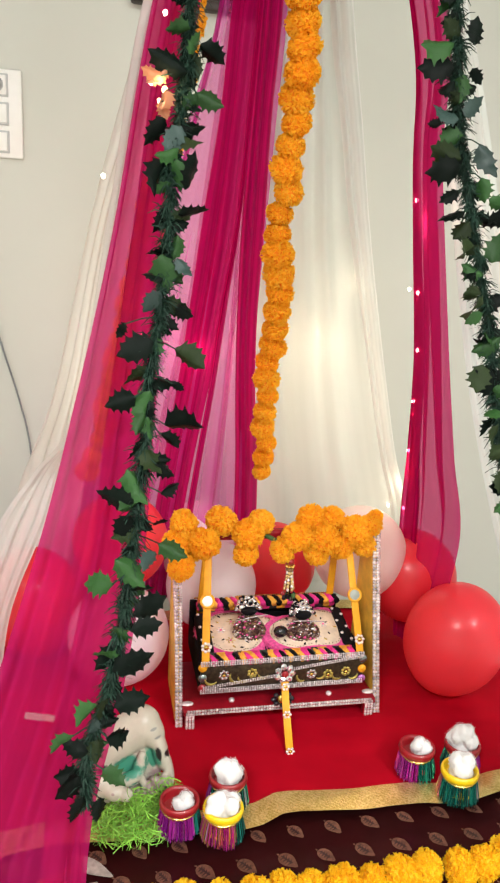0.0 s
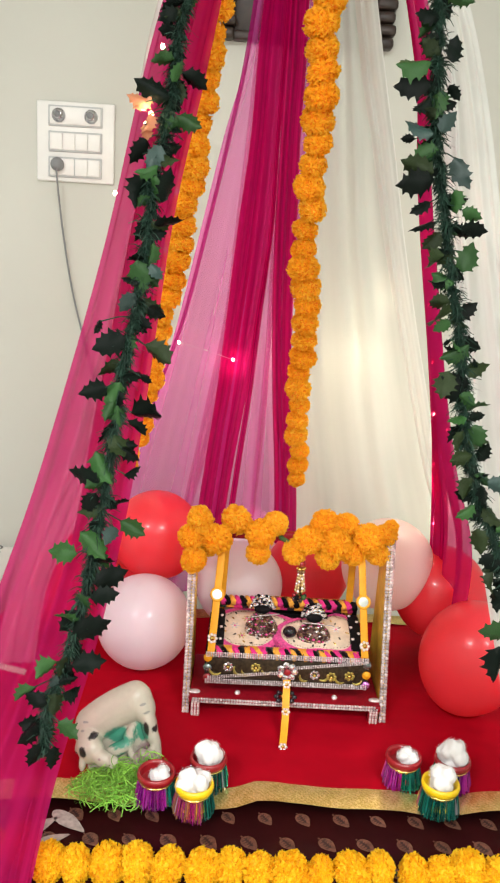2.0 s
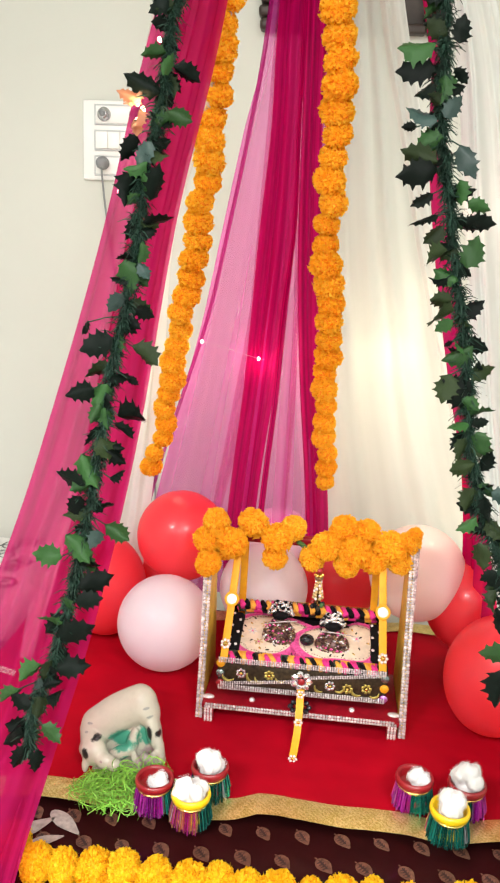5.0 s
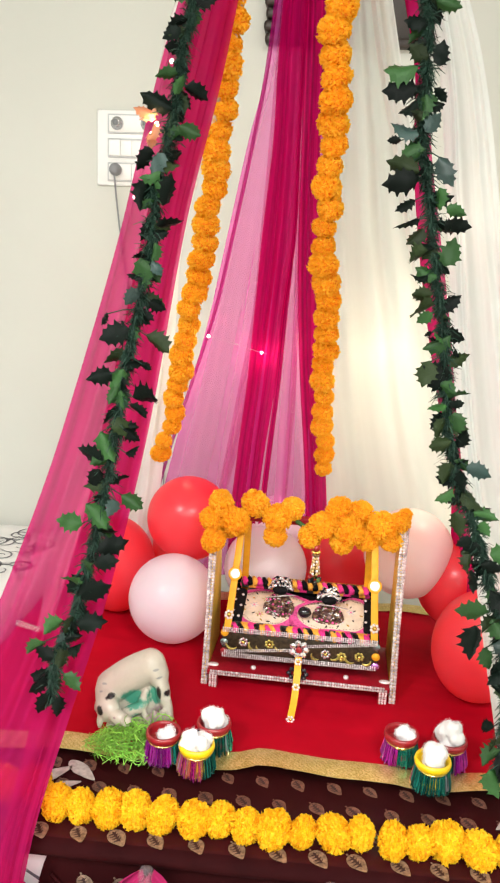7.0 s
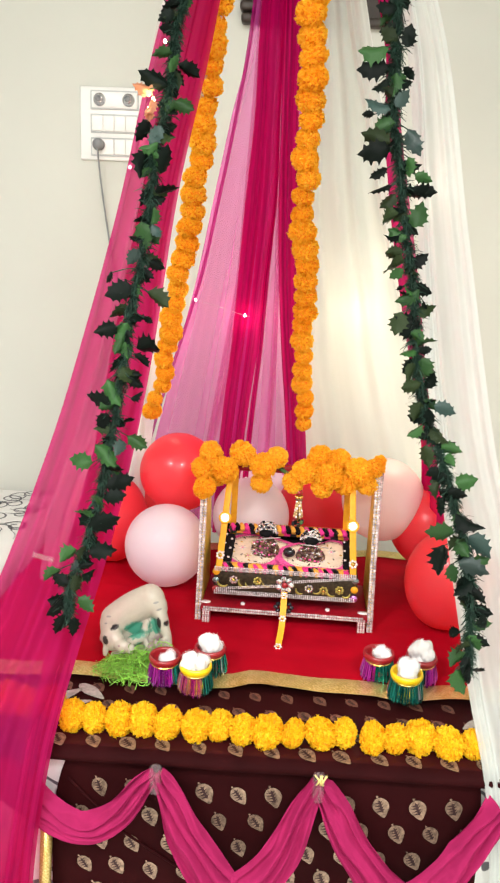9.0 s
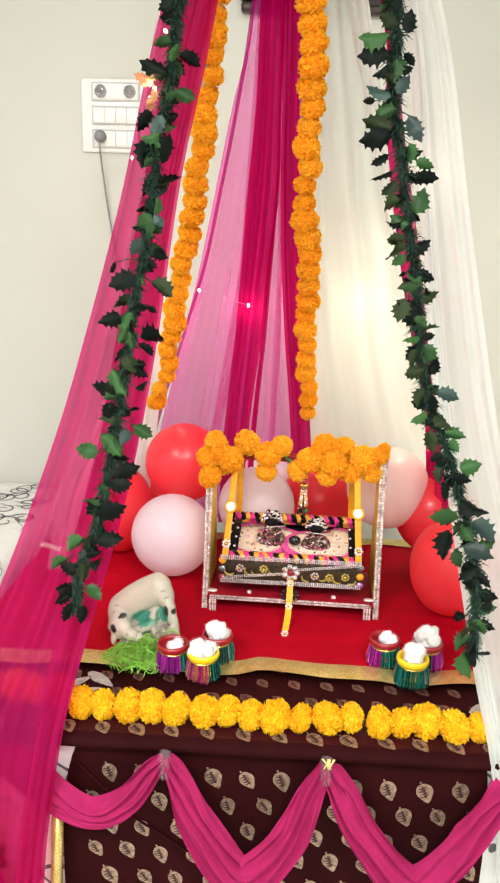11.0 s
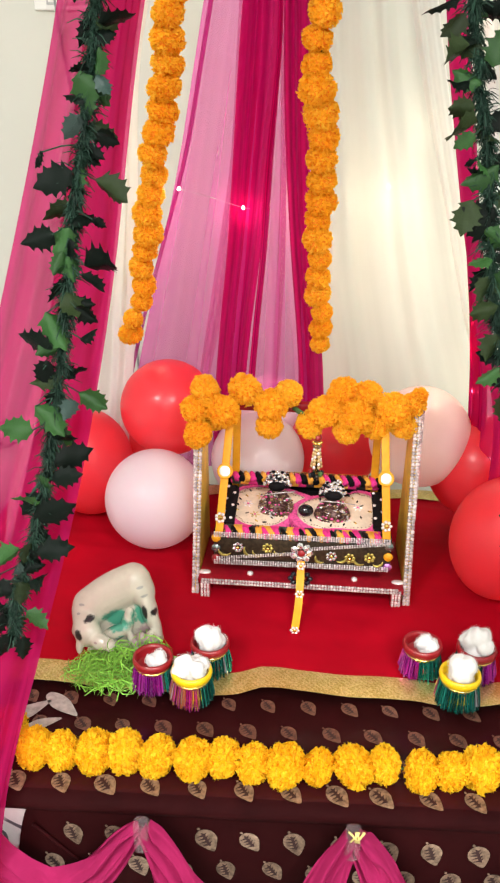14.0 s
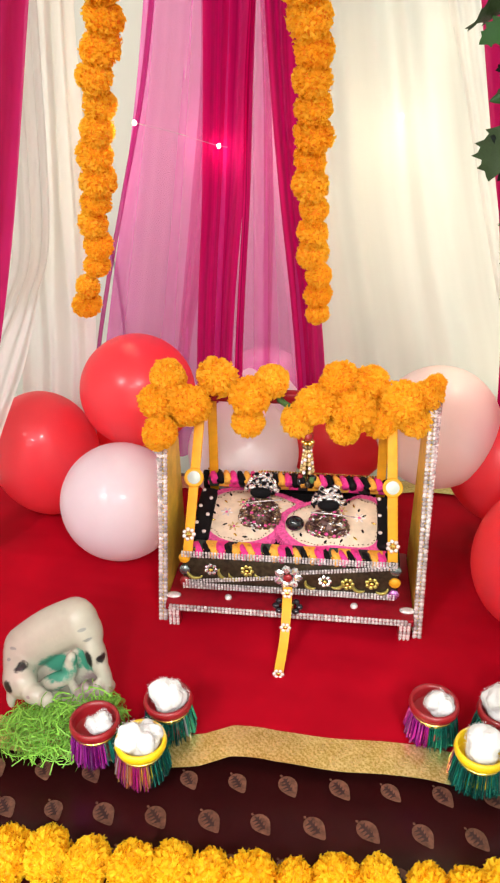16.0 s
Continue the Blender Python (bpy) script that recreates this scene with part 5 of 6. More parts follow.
pot(0.748, 1.042, M_RIM_RED, (M_TIN_PURPLE, M_TIN_GREEN), 200, "red-rimmed clay pot with purple fringe heaped with cotton", 306)

# ---- figurine of a cow with calf ----
def spotted(name, col, spots):
    """Glazed ware with painted patches: (centre, stretch, radius, colour)."""
    m, t, b = nodes_of(name)
    v = coords(t)
    c = ramp(t, noise_of(t, 45, 4, v), [(0.35, tuple(x * 0.9 for x in col)), (0.65, col)])
    for centre, stretch, radius, paint in spots:
        mp = t.nodes.new("ShaderNodeMapping")
        mp.vector_type = "POINT"
        mp.inputs["Location"].default_value = [-q * k for q, k in zip(centre, stretch)]
        mp.inputs["Scale"].default_value = stretch
        tc2 = t.nodes.new("ShaderNodeTexCoord")
        t.links.new(tc2.outputs["Object"], mp.inputs[0])
        ln = t.nodes.new("ShaderNodeVectorMath")
        ln.operation = "LENGTH"
        t.links.new(mp.outputs[0], ln.inputs[0])
        wob = t.nodes.new("ShaderNodeMath")
        wob.operation = "MULTIPLY_ADD"
        wob.inputs[1].default_value = radius * 0.9
        t.links.new(noise_of(t, 160, 2, v), wob.inputs[0])
        t.links.new(ln.outputs["Value"], wob.inputs[2])
        mask = ramp(t, wob.outputs[0], [(0.0, (1, 1, 1)), (1.0, (0, 0, 0))])
        mr = t.nodes.new("ShaderNodeMapRange")
        mr.inputs["From Min"].default_value, mr.inputs["From Max"].default_value = radius * 1.2, radius * 1.55
        mr.inputs["To Min"].default_value, mr.inputs["To Max"].default_value = 1.0, 0.0
        t.links.new(wob.outputs[0], mr.inputs[0])
        c = mixed(t, c, paint, mr.outputs[0])
    t.links.new(c, b.inputs["Base Color"])
    b.inputs["Roughness"].default_value, b.inputs["Coat Weight"].default_value, b.inputs["Coat Roughness"].default_value = 0.38, 0.22, 0.12
    return m


GREEN, DARK, PINKISH, GREYISH = (0.05, 0.30, 0.20), (0.012, 0.012, 0.012), (0.36, 0.28, 0.27), (0.30, 0.31, 0.28)
M_COW = spotted("painted_glaze", (0.56, 0.54, 0.44), [
    ((0.000, -0.004, 0.054), (0.7, 0.4, 1.3), 0.016, GREEN), ((0.044, -0.012, 0.052), (1, 0.4, 0.7), 0.013, GREEN), ((0.008, -0.006, 0.046), (0.6, 0.4, 1.3), 0.015, GREEN), ((0.010, -0.034, 0.022), (0.8, 0.5, 1), 0.010, GREEN),
    ((0.044, -0.028, 0.020), (0.7, 0.3, 1), 0.015, PINKISH), ((0.010, 0.0, 0.006), (0.25, 0.2, 1.4), 0.012, PINKISH),
    ((-0.050, -0.052, 0.050), (1, 0.5, 0.8), 0.0072, DARK), ((-0.030, -0.036, 0.068), (0.7, 0.5, 1.3), 0.0066, DARK), ((-0.022, -0.054, 0.038), (1, 0.6, 1.2), 0.0026, PINKISH),
    ((0.056, -0.016, 0.060), (1.4, 0.4, 0.7), 0.0072, DARK), ((0.070, -0.014, 0.056), (1, 0.4, 1), 0.0060, DARK), ((-0.068, -0.026, 0.040), (1, 0.4, 1), 0.0055, DARK),
    ((0.056, -0.012, 0.098), (0.6, 0.4, 1.6), 0.0036, GREYISH), ((0.060, -0.012, 0.084), (0.6, 0.4, 1.6), 0.0034, GREYISH), ((-0.046, -0.020, 0.084), (0.6, 0.4, 1.6), 0.0036, GREYISH), ((-0.050, -0.022, 0.074), (0.6, 0.4, 1.8), 0.0030, GREYISH)])
bm = bmesh.new()


def blob(x, y, z, a, b, c, rx=0, ry=0, rz=0):
    ball(a, b, c, (x, y, z), 3, bm, pose(0, 0, 0, rx, ry, rz))


for k in range(15):
    f = k / 14
    blob(-0.044 + 0.084 * f, 0.006 + 0.004 * f, 0.068 + 0.030 * f + 0.004 * math.sin(3.14 * f), 0.029, 0.027, 0.031)
for k in range(6):
    f = k / 5
    blob(-0.052 + 0.010 * f, 0.000 - 0.030 * f, 0.064 - 0.018 * f, 0.022, 0.020, 0.024)
blob(-0.040, -0.034, 0.046, 0.024, 0.017, 0.020, 0, 22, 0)
blob(-0.020, -0.042, 0.034, 0.018, 0.013, 0.013, 0, 22, 0)
blob(-0.004, -0.046, 0.028, 0.011, 0.011, 0.010, 0, 12, 0)
blob(-0.056, -0.042, 0.030, 0.006, 0.006, 0.014, 0, 15, 0)
blob(-0.030, -0.030, 0.066, 0.009, 0.005, 0.005, 0, -30, 0)
blob(-0.064, -0.026, 0.050, 0.005, 0.006, 0.012, 0, 20, 0)
blob(0.050, 0.008, 0.088, 0.021, 0.024, 0.030, 0, -10, 0)
blob(0.058, 0.000, 0.058, 0.013, 0.018, 0.034)
blob(0.064, -0.006, 0.032, 0.009, 0.011, 0.030)
blob(-0.036, 0.008, 0.036, 0.014, 0.012, 0.036)
blob(0.012, 0.004, 0.044, 0.050, 0.008, 0.038)
blob(0.000, -0.018, 0.034, 0.028, 0.011, 0.011, 0, -14, 0)
blob(0.022, -0.012, 0.046, 0.011, 0.010, 0.016, 0, 20, 0)
blob(0.028, -0.012, 0.058, 0.008, 0.008, 0.012, 0, 25, 0)
blob(-0.006, -0.020, 0.018, 0.006, 0.006, 0.018)
blob(0.022, -0.018, 0.020, 0.006, 0.006, 0.020)
for k in range(9):
    blob(0.030 + 0.004 * k, -0.022 + 0.003 * (k % 3), 0.014 + 0.003 * (k % 4), 0.008, 0.008, 0.009)
blob(0.002, 0.0, 0.006, 0.068, 0.036, 0.010)
cow = part("cow_figurine", bm, M_COW)
cow.matrix_basis = pose(0.262, 1.070, TZ + 0.012, -6, -13, -4) @ Matrix.Diagonal((0.86, 0.87, 0.94, 1))
rm = cow.modifiers.new("remesh", "REMESH")
rm.mode, rm.voxel_size, rm.use_smooth_shade = "VOXEL", 0.0015, True
sm = cow.modifiers.new("smooth", "SMOOTH")
sm.factor, sm.iterations = 0.5, 9
tagged(cow, "glazed cream cow figurine with a calf beneath it", "figurine")

# green shredded paper before the cow
rnd = random.Random(400)
verts, faces = [], []
for k in range(1150):
    a, r = rnd.uniform(0, 6.283), math.sqrt(rnd.random())
    c = Vector((0.066 * r * math.cos(a), 0.040 * r * math.sin(a), rnd.uniform(0.002, 0.038) * (1.1 - r)))
    if k > 850:
        c = Vector((0.034 + 0.024 * r * math.cos(a), 0.026 + 0.018 * r * math.sin(a), rnd.uniform(0.002, 0.046) * (1.1 - r)))
    d = Vector((rnd.gauss(0, 1), rnd.gauss(0, 1), rnd.gauss(0, 0.35))).normalized()
    s = d.cross(Vector((0, 0, 1))).normalized()
    L, bend, w = rnd.uniform(0.014, 0.032), rnd.uniform(-0.016, 0.016), rnd.uniform(0.0004, 0.0007)
    i0 = len(verts)
    for q in range(6):
        u = q / 5 - 0.5
        p = c + d * L * u * 1.4 + s * bend * (1 - 4 * u * u) + Vector((0, 0, 0.007 * (1 - 4 * u * u)))
        p.z = max(p.z, 0.001)
        verts += [p - s * w, p + s * w + Vector((0, 0, w))]
    for q in range(5):
        faces.append((i0 + 2 * q, i0 + 2 * q + 1, i0 + 2 * q + 3, i0 + 2 * q + 2))
gr = placed("paper_grass", from_lists("paper_grass", verts, faces), M_GRASS, smooth=False)
gr.matrix_basis = pose(0.268, 1.019, TZ + 0.006)
tagged(gr, "heap of bright green shredded paper grass", "paper grass", kind="stuff")


# ---- the swing ----
S = base("toy_swing", 0.512, 1.205, TZ + 0.004, "decorated toy swing with rhinestone edges and marigolds", "swing", rz=-2.0)
HW = 0.167


def gems(points, r, step, parent, mat=M_PEARL, rows=1, off=(0, 0, 0), name="rhinestone_trim"):
    """A row of small stones along a line, as one trim."""
    verts, faces = [], []
    bm = ball(1, 1, 1, sub=1)
    bm.verts.index_update()
    octa = [tuple(v.co) for v in bm.verts]
    tri = [tuple(v.index for v in f.verts) for f in bm.faces]
    bm.free()
    for k in range(rows):
        for p, d in even(points, step):
            i0 = len(verts)
            verts += [p + Vector(off) * k + Vector(o) * r for o in octa]
            faces += [tuple(i0 + j for j in t) for t in tri]
    return tagged(placed(name, from_lists(name, verts, faces), mat, parent, "sparkling rhinestone trim", smooth=False), kind="stuff")


def gem_line(a, b):
    return [a, tuple((Vector(a) + Vector(b)) / 2), b]


# side panels, leaning back towards the top
for sx in (-1, 1):
    prof = [(0.010, 0.0), (0.150, 0.0), (0.150, 0.02), (0.128, 0.300), (0.120, 0.308), (0.090, 0.308), (0.084, 0.300)]
    bm = bmesh.new()
    t0, t1 = sx * HW - 0.005, sx * HW + 0.005
    a = [bm.verts.new((t0, y, z)) for y, z in prof]
    b = [bm.verts.new((t1, y, z)) for y, z in prof]
    bm.faces.new(a)
    bm.faces.new(b)
    for i in range(len(prof)):
        j = (i + 1) % len(prof)
        bm.faces.new((a[i], a[j], b[j], b[i]))
    pn = part("side_panel", bm, M_PANEL, S, "mustard yellow side board", smooth=False)
    gems(gem_line((sx * HW - 0.003, 0.008, 0.004), (sx * HW - 0.003, 0.082, 0.304)), 0.0036, 0.0056, pn, rows=2, off=(0.0062, 0, 0))
    gems(gem_line((sx * HW + sx * 0.004, 0.040, 0.14), (sx * HW + sx * 0.008, 0.086, 0.306)), 0.0028, 0.0050, pn)
    gems(gem_line((sx * HW + sx * 0.004, 0.050, 0.16), (sx * HW + sx * 0.010, 0.096, 0.306)), 0.0026, 0.0050, pn)
    gems(gem_line((sx * HW, 0.086, 0.309), (sx * HW, 0.124, 0.309)), 0.0028, 0.0047, pn)

part("base_board", box(2 * HW - 0.012, 0.15, 0.010, 0.002, (0, 0.075, 0.030)), M_BASE, S, "crimson base board")
gems(gem_line((-HW + 0.014, -0.002, 0.030), (HW - 0.014, -0.002, 0.030)), 0.0026, 0.0046, S, rows=2, off=(0, 0, 0.005))
for x in (-0.150, 0.150):
    for y in (0.008, 0.14):
        ft = part("foot", box(0.016, 0.014, 0.026, 0.002, (x, y, 0.013)), M_BASE, S)
        if y < 0.1:
            for q in (-0.005, 0.0, 0.005):
                gems(gem_line((x + q, 0.0, 0.002), (x + q, 0.0, 0.030)), 0.0026, 0.0046, ft)
    part("paisley_stone", lathe([(0.010, 0), (0.010, 0.002), (0.006, 0.003), (0.0, 0.003)], 16), M_PEARL, S, "pale paisley stone", m=pose(x * 1.02, 0.018, 0.036) @ Matrix.Diagonal((1, 0.62, 1, 1)))
for x in (-0.08, 0.085):
    part("round_stone", ball(0.005, 0.005, 0.004, (x, 0.02, 0.037), 2), M_PEARL, S)
part("top_bar", box(2 * HW, 0.016, 0.016, 0.004, (0, 0.104, 0.292)), M_BASE, S, "crimson top bar")

# hanging tray with its mat
tray = part("tray", box(0.268, 0.15, 0.006, 0.002, (0, 0.083, 0.066)), M_TRAY, S, "dark glittering tray")
part("tray_front", box(0.270, 0.006, 0.050, 0.002, (0, 0.004, 0.092)), M_TRAY, tray)
part("tray_back", box(0.270, 0.006, 0.080, 0.002, (0, 0.165, 0.107)), M_BLACK, tray)
for x in (-0.134, 0.134):
    part("tray_side", box(0.006, 0.15, 0.052, 0.002, (x, 0.083, 0.092)), M_BLACK, tray)
gems(gem_line((-0.134, -0.001, 0.114), (0.134, -0.001, 0.116)), 0.0019, 0.0038, tray, M_SILVER, 3, (0, 0, 0.0030))
gems(gem_line((-0.134, -0.001, 0.066), (0.134, -0.001, 0.068)), 0.0019, 0.0038, tray, M_SILVER, 3, (0, 0, 0.0030))
gems(gem_line((-0.130, -0.002, 0.074), (-0.005, -0.003, 0.090)), 0.0018, 0.0038, tray, M_SILVER, 2, (0, 0, 0.0030))
gems(gem_line((0.005, -0.003, 0.098), (0.130, -0.002, 0.114)), 0.0018, 0.0038, tray, M_SILVER, 2, (0, 0, 0.0030))
rnd = random.Random(500)
for x in (-0.098, -0.052, 0.046, 0.074, 0.104):
    z = 0.094 - 0.006 * (x > 0) + rnd.uniform(-0.003, 0.003)
    fb = part("stone_flower", ball(0.0032, 0.002, 0.0032, (x, -0.002, z), 1), M_SEQ_GOLD, tray)
    for k in range(7):
        q = 6.283 * k / 7 + x
        part("petal_stone", ball(0.0030, 0.0018, 0.0030, (x + 0.0062 * math.cos(q), -0.001, z + 0.0062 * math.sin(q)), 1), M_CRYSTAL if x in (-0.098, 0.046) else M_OLIVE, fb, smooth=False)
for x in (-0.118, -0.078, -0.066, -0.034, 0.030, 0.060, 0.090, 0.116):
    z, r, a0 = 0.092 - 0.006 * (x > 0) + rnd.uniform(-0.003, 0.003), rnd.uniform(0.008, 0.011), rnd.uniform(2.6, 4.2)
    arc = [(x + r * math.cos(a0 + 0.28 * k), -0.001, z + r * math.sin(a0 + 0.28 * k)) for k in range(10)]
    part("scroll", tube(arc, 0.0024, 6, taper=lambda f: 0.35 + 0.65 * math.sin(3.14 * f)), M_OLIVE, tray)
bow = part("flower_brooch", ball(0.006, 0.003, 0.006, (0, -0.008, 0.095), 2), M_RIM_RED, tray, "rhinestone flower brooch with a red middle")
for i in range(7):
    a = 2 * math.pi * i / 7
    part("petal_stone", ball(0.0062, 0.0035, 0.0068, (0.0118 * math.cos(a), -0.006, 0.095 + 0.0118 * math.sin(a)), 1, rot=pose(0, 0, 0, 0, 90 - math.degrees(a), 0)), M_CRYSTAL, bow, smooth=False)
for sx in (-1, 1):
    for k, mt in enumerate((M_RIM_RED, M_TIN_GREEN, M_STRAP) if sx < 0 else (M_TIN_PURPLE, M_STRAP, M_TIN_GREEN)):
        part("corner_disc", lathe([(0.0075, 0), (0.0065, 0.0025), (0, 0.003)], 14), mt, tray, m=pose(sx * 0.132, 0.001, 0.074 + 0.018 * k, 90, 0, 0))
for y0, z0 in ((0.008, 0.115), (0.140, 0.148)):
    for k in range(26):
        x = -0.120 + k * 0.0096
        part("tuft", tube([(x, y0 + 0.018, z0 + 0.002), (x + 0.003, y0 + 0.006, z0 + 0.004), (x + 0.007 + rnd.uniform(-0.002, 0.002), y0 - 0.008, z0 + 0.001)], 0.0050, 6, taper=lambda f: 0.7 + 0.5 * f), (M_TUFT_PINK, M_BLACK, M_TUFT_GOLD)[(k + (k // 7)) % 3], tray)
part("mat", box(0.256, 0.148, 0.022, 0.006, (0, 0, 0), 3), M_BLACK, tray, "dark padded mat", m=pose(0, 0.083, 0.100, 12, 0, 0))
part("striped_edge", box(0.25, 0.026, 0.014, 0.006, (0, 0.018, 0.114), 3), M_BED, tray, "pink, black and orange striped edging")
part("striped_edge", box(0.25, 0.026, 0.014, 0.006, (0, 0.150, 0.142), 3), M_BED, tray, "pink, black and orange striped edging")
gems(gem_line((-0.126, 0.163, 0.151), (0.126, 0.163, 0.151)), 0.0020, 0.0040, tray, M_SEQ_GOLD)
gems(gem_line((-0.126, 0.006, 0.120), (0.126, 0.006, 0.120)), 0.0018, 0.0038, tray, M_SEQ_GOLD)
for x in (-0.120, 0.120):
    cu = part("side_cushion", box(0.024, 0.10, 0.018, 0.008, (0, 0, 0), 3), M_BLACK, tray, "black cushion with white dots", m=pose(x, 0.085, 0.122, 12, 0, 0))
    for k in range(6):
        part("dot", ball(0.0032, 0.0032, 0.002, (0.006 * (-1) ** k, -0.04 + 0.016 * k, 0.0095), 1), M_PEARL, cu)

# straps with little mirrors
for sx in (-1, 1):
    for top, low in (((sx * 0.118, 0.080, 0.288), (sx * 0.128, 0.000, 0.112)), ((sx * 0.112, 0.122, 0.288), (sx * 0.118, 0.158, 0.118))):
        a, b = Vector(top), Vector(low)
        d = (b - a).normalized()
        m = Matrix.Translation((a + b) / 2) @ d.to_track_quat("Z", "Y").to_matrix().to_4x4()
        st = part("strap", box(0.0125, 0.003, (b - a).length, 0.001), M_STRAP, S, "yellow ribbon strap", m=m)
        if low[1] < 0.1:
            for f2, r2 in ((0.47, 0.0098), (0.84, 0.010), (0.04, 0.008)):
                p = a.lerp(b, f2) + Vector((0, -0.003, 0))
                mm = Matrix.Translation(p) @ pose(0, 0, 0, 66, 0, 0)
                if f2 == 0.47:
                    part("mirror_frame", lathe([(r2 + 0.0025, 0), (r2 + 0.0025, 0.002), (r2, 0.003), (r2 - 0.002, 0.001)], 20), M_STRAP, S, "round ribbon frame", m=mm)
                    part("mirror", lathe([(r2 - 0.0015, 0), (r2 - 0.0015, 0.0022), (0, 0.0024)], 20), M_MIRROR, S, "tiny round mirror", smooth=False, m=mm)
                else:
                    bt = part("button", lathe([(0.004, 0), (0.004, 0.003), (0, 0.004)], 12), M_SEQ_GOLD, S, "pale flower button", m=mm)
                    for k in range(7):
                        q = 6.283 * k / 7
                        part("petal_stone", ball(0.0030, 0.0030, 0.0018, (0.0062 * math.cos(q), 0.0062 * math.sin(q), 0.0015), 1), M_PEARL, bt)

# the pull ribbon at the front
verts, faces = [], []
pth = [(0.0, -0.010, 0.082), (0.0, -0.022, 0.055), (-0.001, -0.045, 0.028), (-0.005, -0.082, 0.006)]
for i in range(25):
    p = along(pth, i / 24)
    for dx, dy in ((-0.0058, 0.0), (0.0058, 0.0), (0.0058, 0.0016), (-0.0058, 0.0016)):
        verts.append((p.x + dx, p.y + dy, p.z))
for i in range(24):
    for k in range(4):
        faces.append((4 * i + k, 4 * i + (k + 1) % 4, 4 * i + 4 + (k + 1) % 4, 4 * i + 4 + k))
rb2 = placed("pull_ribbon", from_lists("pull_ribbon", verts, faces), M_STRAP, S, "yellow pull ribbon", smooth=False)
for f2 in (0.10, 0.52, 0.97):
    p = along(pth, f2)
    fb = part("bead_flower", ball(0.003, 0.002, 0.003, (p.x, p.y - 0.003, p.z + 0.001), 2), M_SEQ_GOLD, rb2)
    for i in range(6):
        a = 2 * math.pi * i / 6
        part("bead", ball(0.0027, 0.002, 0.0027, (p.x + 0.005 * math.cos(a), p.y - 0.003, p.z + 0.001 + 0.005 * math.sin(a)), 1), M_PEARL, fb)

# dark jewel ornament on the base board below the ribbon
db = part("dark_brooch", lathe([(0.008, 0), (0.008, 0.003), (0.004, 0.004), (0, 0.003)], 16), M_SEQ_GOLD, S, "dark jewelled ornament", m=pose(0, 0.000, 0.046, 70, 0, 0))
for k in range(8):
    q = 6.283 * k / 8
    part("jewel", ball(0.0048, 0.0040, 0.0035, (0.015 * math.cos(q), 0.009 * math.sin(q), 0.002), 2), M_JEWEL, db)

# bead tassel under the top bar
TX, TY = 0.017, 0.066
ts = part("tassel", tube([(TX, TY, 0.296), (TX, TY, 0.24), (TX, TY, 0.198)], 0.0022, 6), M_SEQ_GOLD, S, "hanging gold bead tassel with a red bead")
part("bead", ball(0.0070, 0.0070, 0.0065, (TX, TY, 0.257), 2), M_RIM_RED, ts, "red bead")
for i in range(6):
    a = 2 * math.pi * i / 6
    ca, sa = math.cos(a), math.sin(a)
    part("cap_bead", ball(0.0034, 0.0034, 0.0034, (TX + 0.0056 * ca, TY + 0.0056 * sa, 0.249), 1), M_SEQ_GOLD, ts)
    part("cap_bead", ball(0.0032, 0.0032, 0.0032, (TX + 0.0046 * ca, TY + 0.0046 * sa, 0.243), 1), M_BEADS, ts)
    for k in range(6):
        w = 0.0040 + 0.0007 * k
        part("strand_bead", ball(0.0027, 0.0027, 0.0034, (TX + w * ca, TY + w * sa, 0.237 - 0.0056 * k), 1), M_OLDGOLD if (i + k) % 3 else M_PEARL, ts)
for i in range(9):
    a = 2 * math.pi * i / 9
    part("drop", ball(0.0042, 0.0042, 0.0052, (TX + 0.0088 * math.cos(a), TY + 0.0088 * math.sin(a), 0.198 - 0.004 * (i % 2)), 1), (M_JEWEL, M_BLACK, M_TRAY, M_KNOT, M_RIM_RED)[i % 5], ts)

# marigolds along the top bar
rnd = random.Random(520)
TOPS = [(-0.158, 0.080, 0.312, 0.030), (-0.172, 0.066, 0.285, 0.028), (-0.128, 0.058, 0.288, 0.033), (-0.165, 0.048, 0.252, 0.028), (-0.145, 0.085, 0.262, 0.022), (-0.098, 0.086, 0.314, 0.032),
        (-0.056, 0.070, 0.296, 0.032), (-0.058, 0.070, 0.262, 0.026), (-0.030, 0.090, 0.310, 0.027), (0.004, 0.072, 0.266, 0.027), (0.026, 0.066, 0.290, 0.032), (0.052, 0.086, 0.314, 0.032),
        (0.072, 0.062, 0.286, 0.034), (0.060, 0.066, 0.260, 0.026), (0.090, 0.090, 0.312, 0.029), (0.104, 0.074, 0.270, 0.028), (0.128, 0.072, 0.296, 0.034), (0.146, 0.080, 0.268, 0.027), (0.158, 0.088, 0.298, 0.026), (0.168, 0.092, 0.312, 0.017)]
mc = base("marigold_garland", 0.512, 1.205, TZ + 0.004, "orange marigold garland heaped on the swing's top bar", "garland", rz=-2.0)
for x, y, z, r in TOPS:
    flower(mc, FL_O, Vector((x, y, z + 0.009)), r * 0.76, rnd, 0.92, (rnd.uniform(-1, 1), rnd.uniform(-1, 1), 1))
part("dark_thread", tube([(-0.022, 0.088, 0.296), (-0.010, 0.082, 0.290), (0.006, 0.076, 0.284)], 0.004, 8), M_KNOT, mc, "green thread wound round the bar")


# two embroidered pads and the small figurines on them
SWING = pose(0.512, 1.205, TZ + 0.004, 0, 0, -2.0)


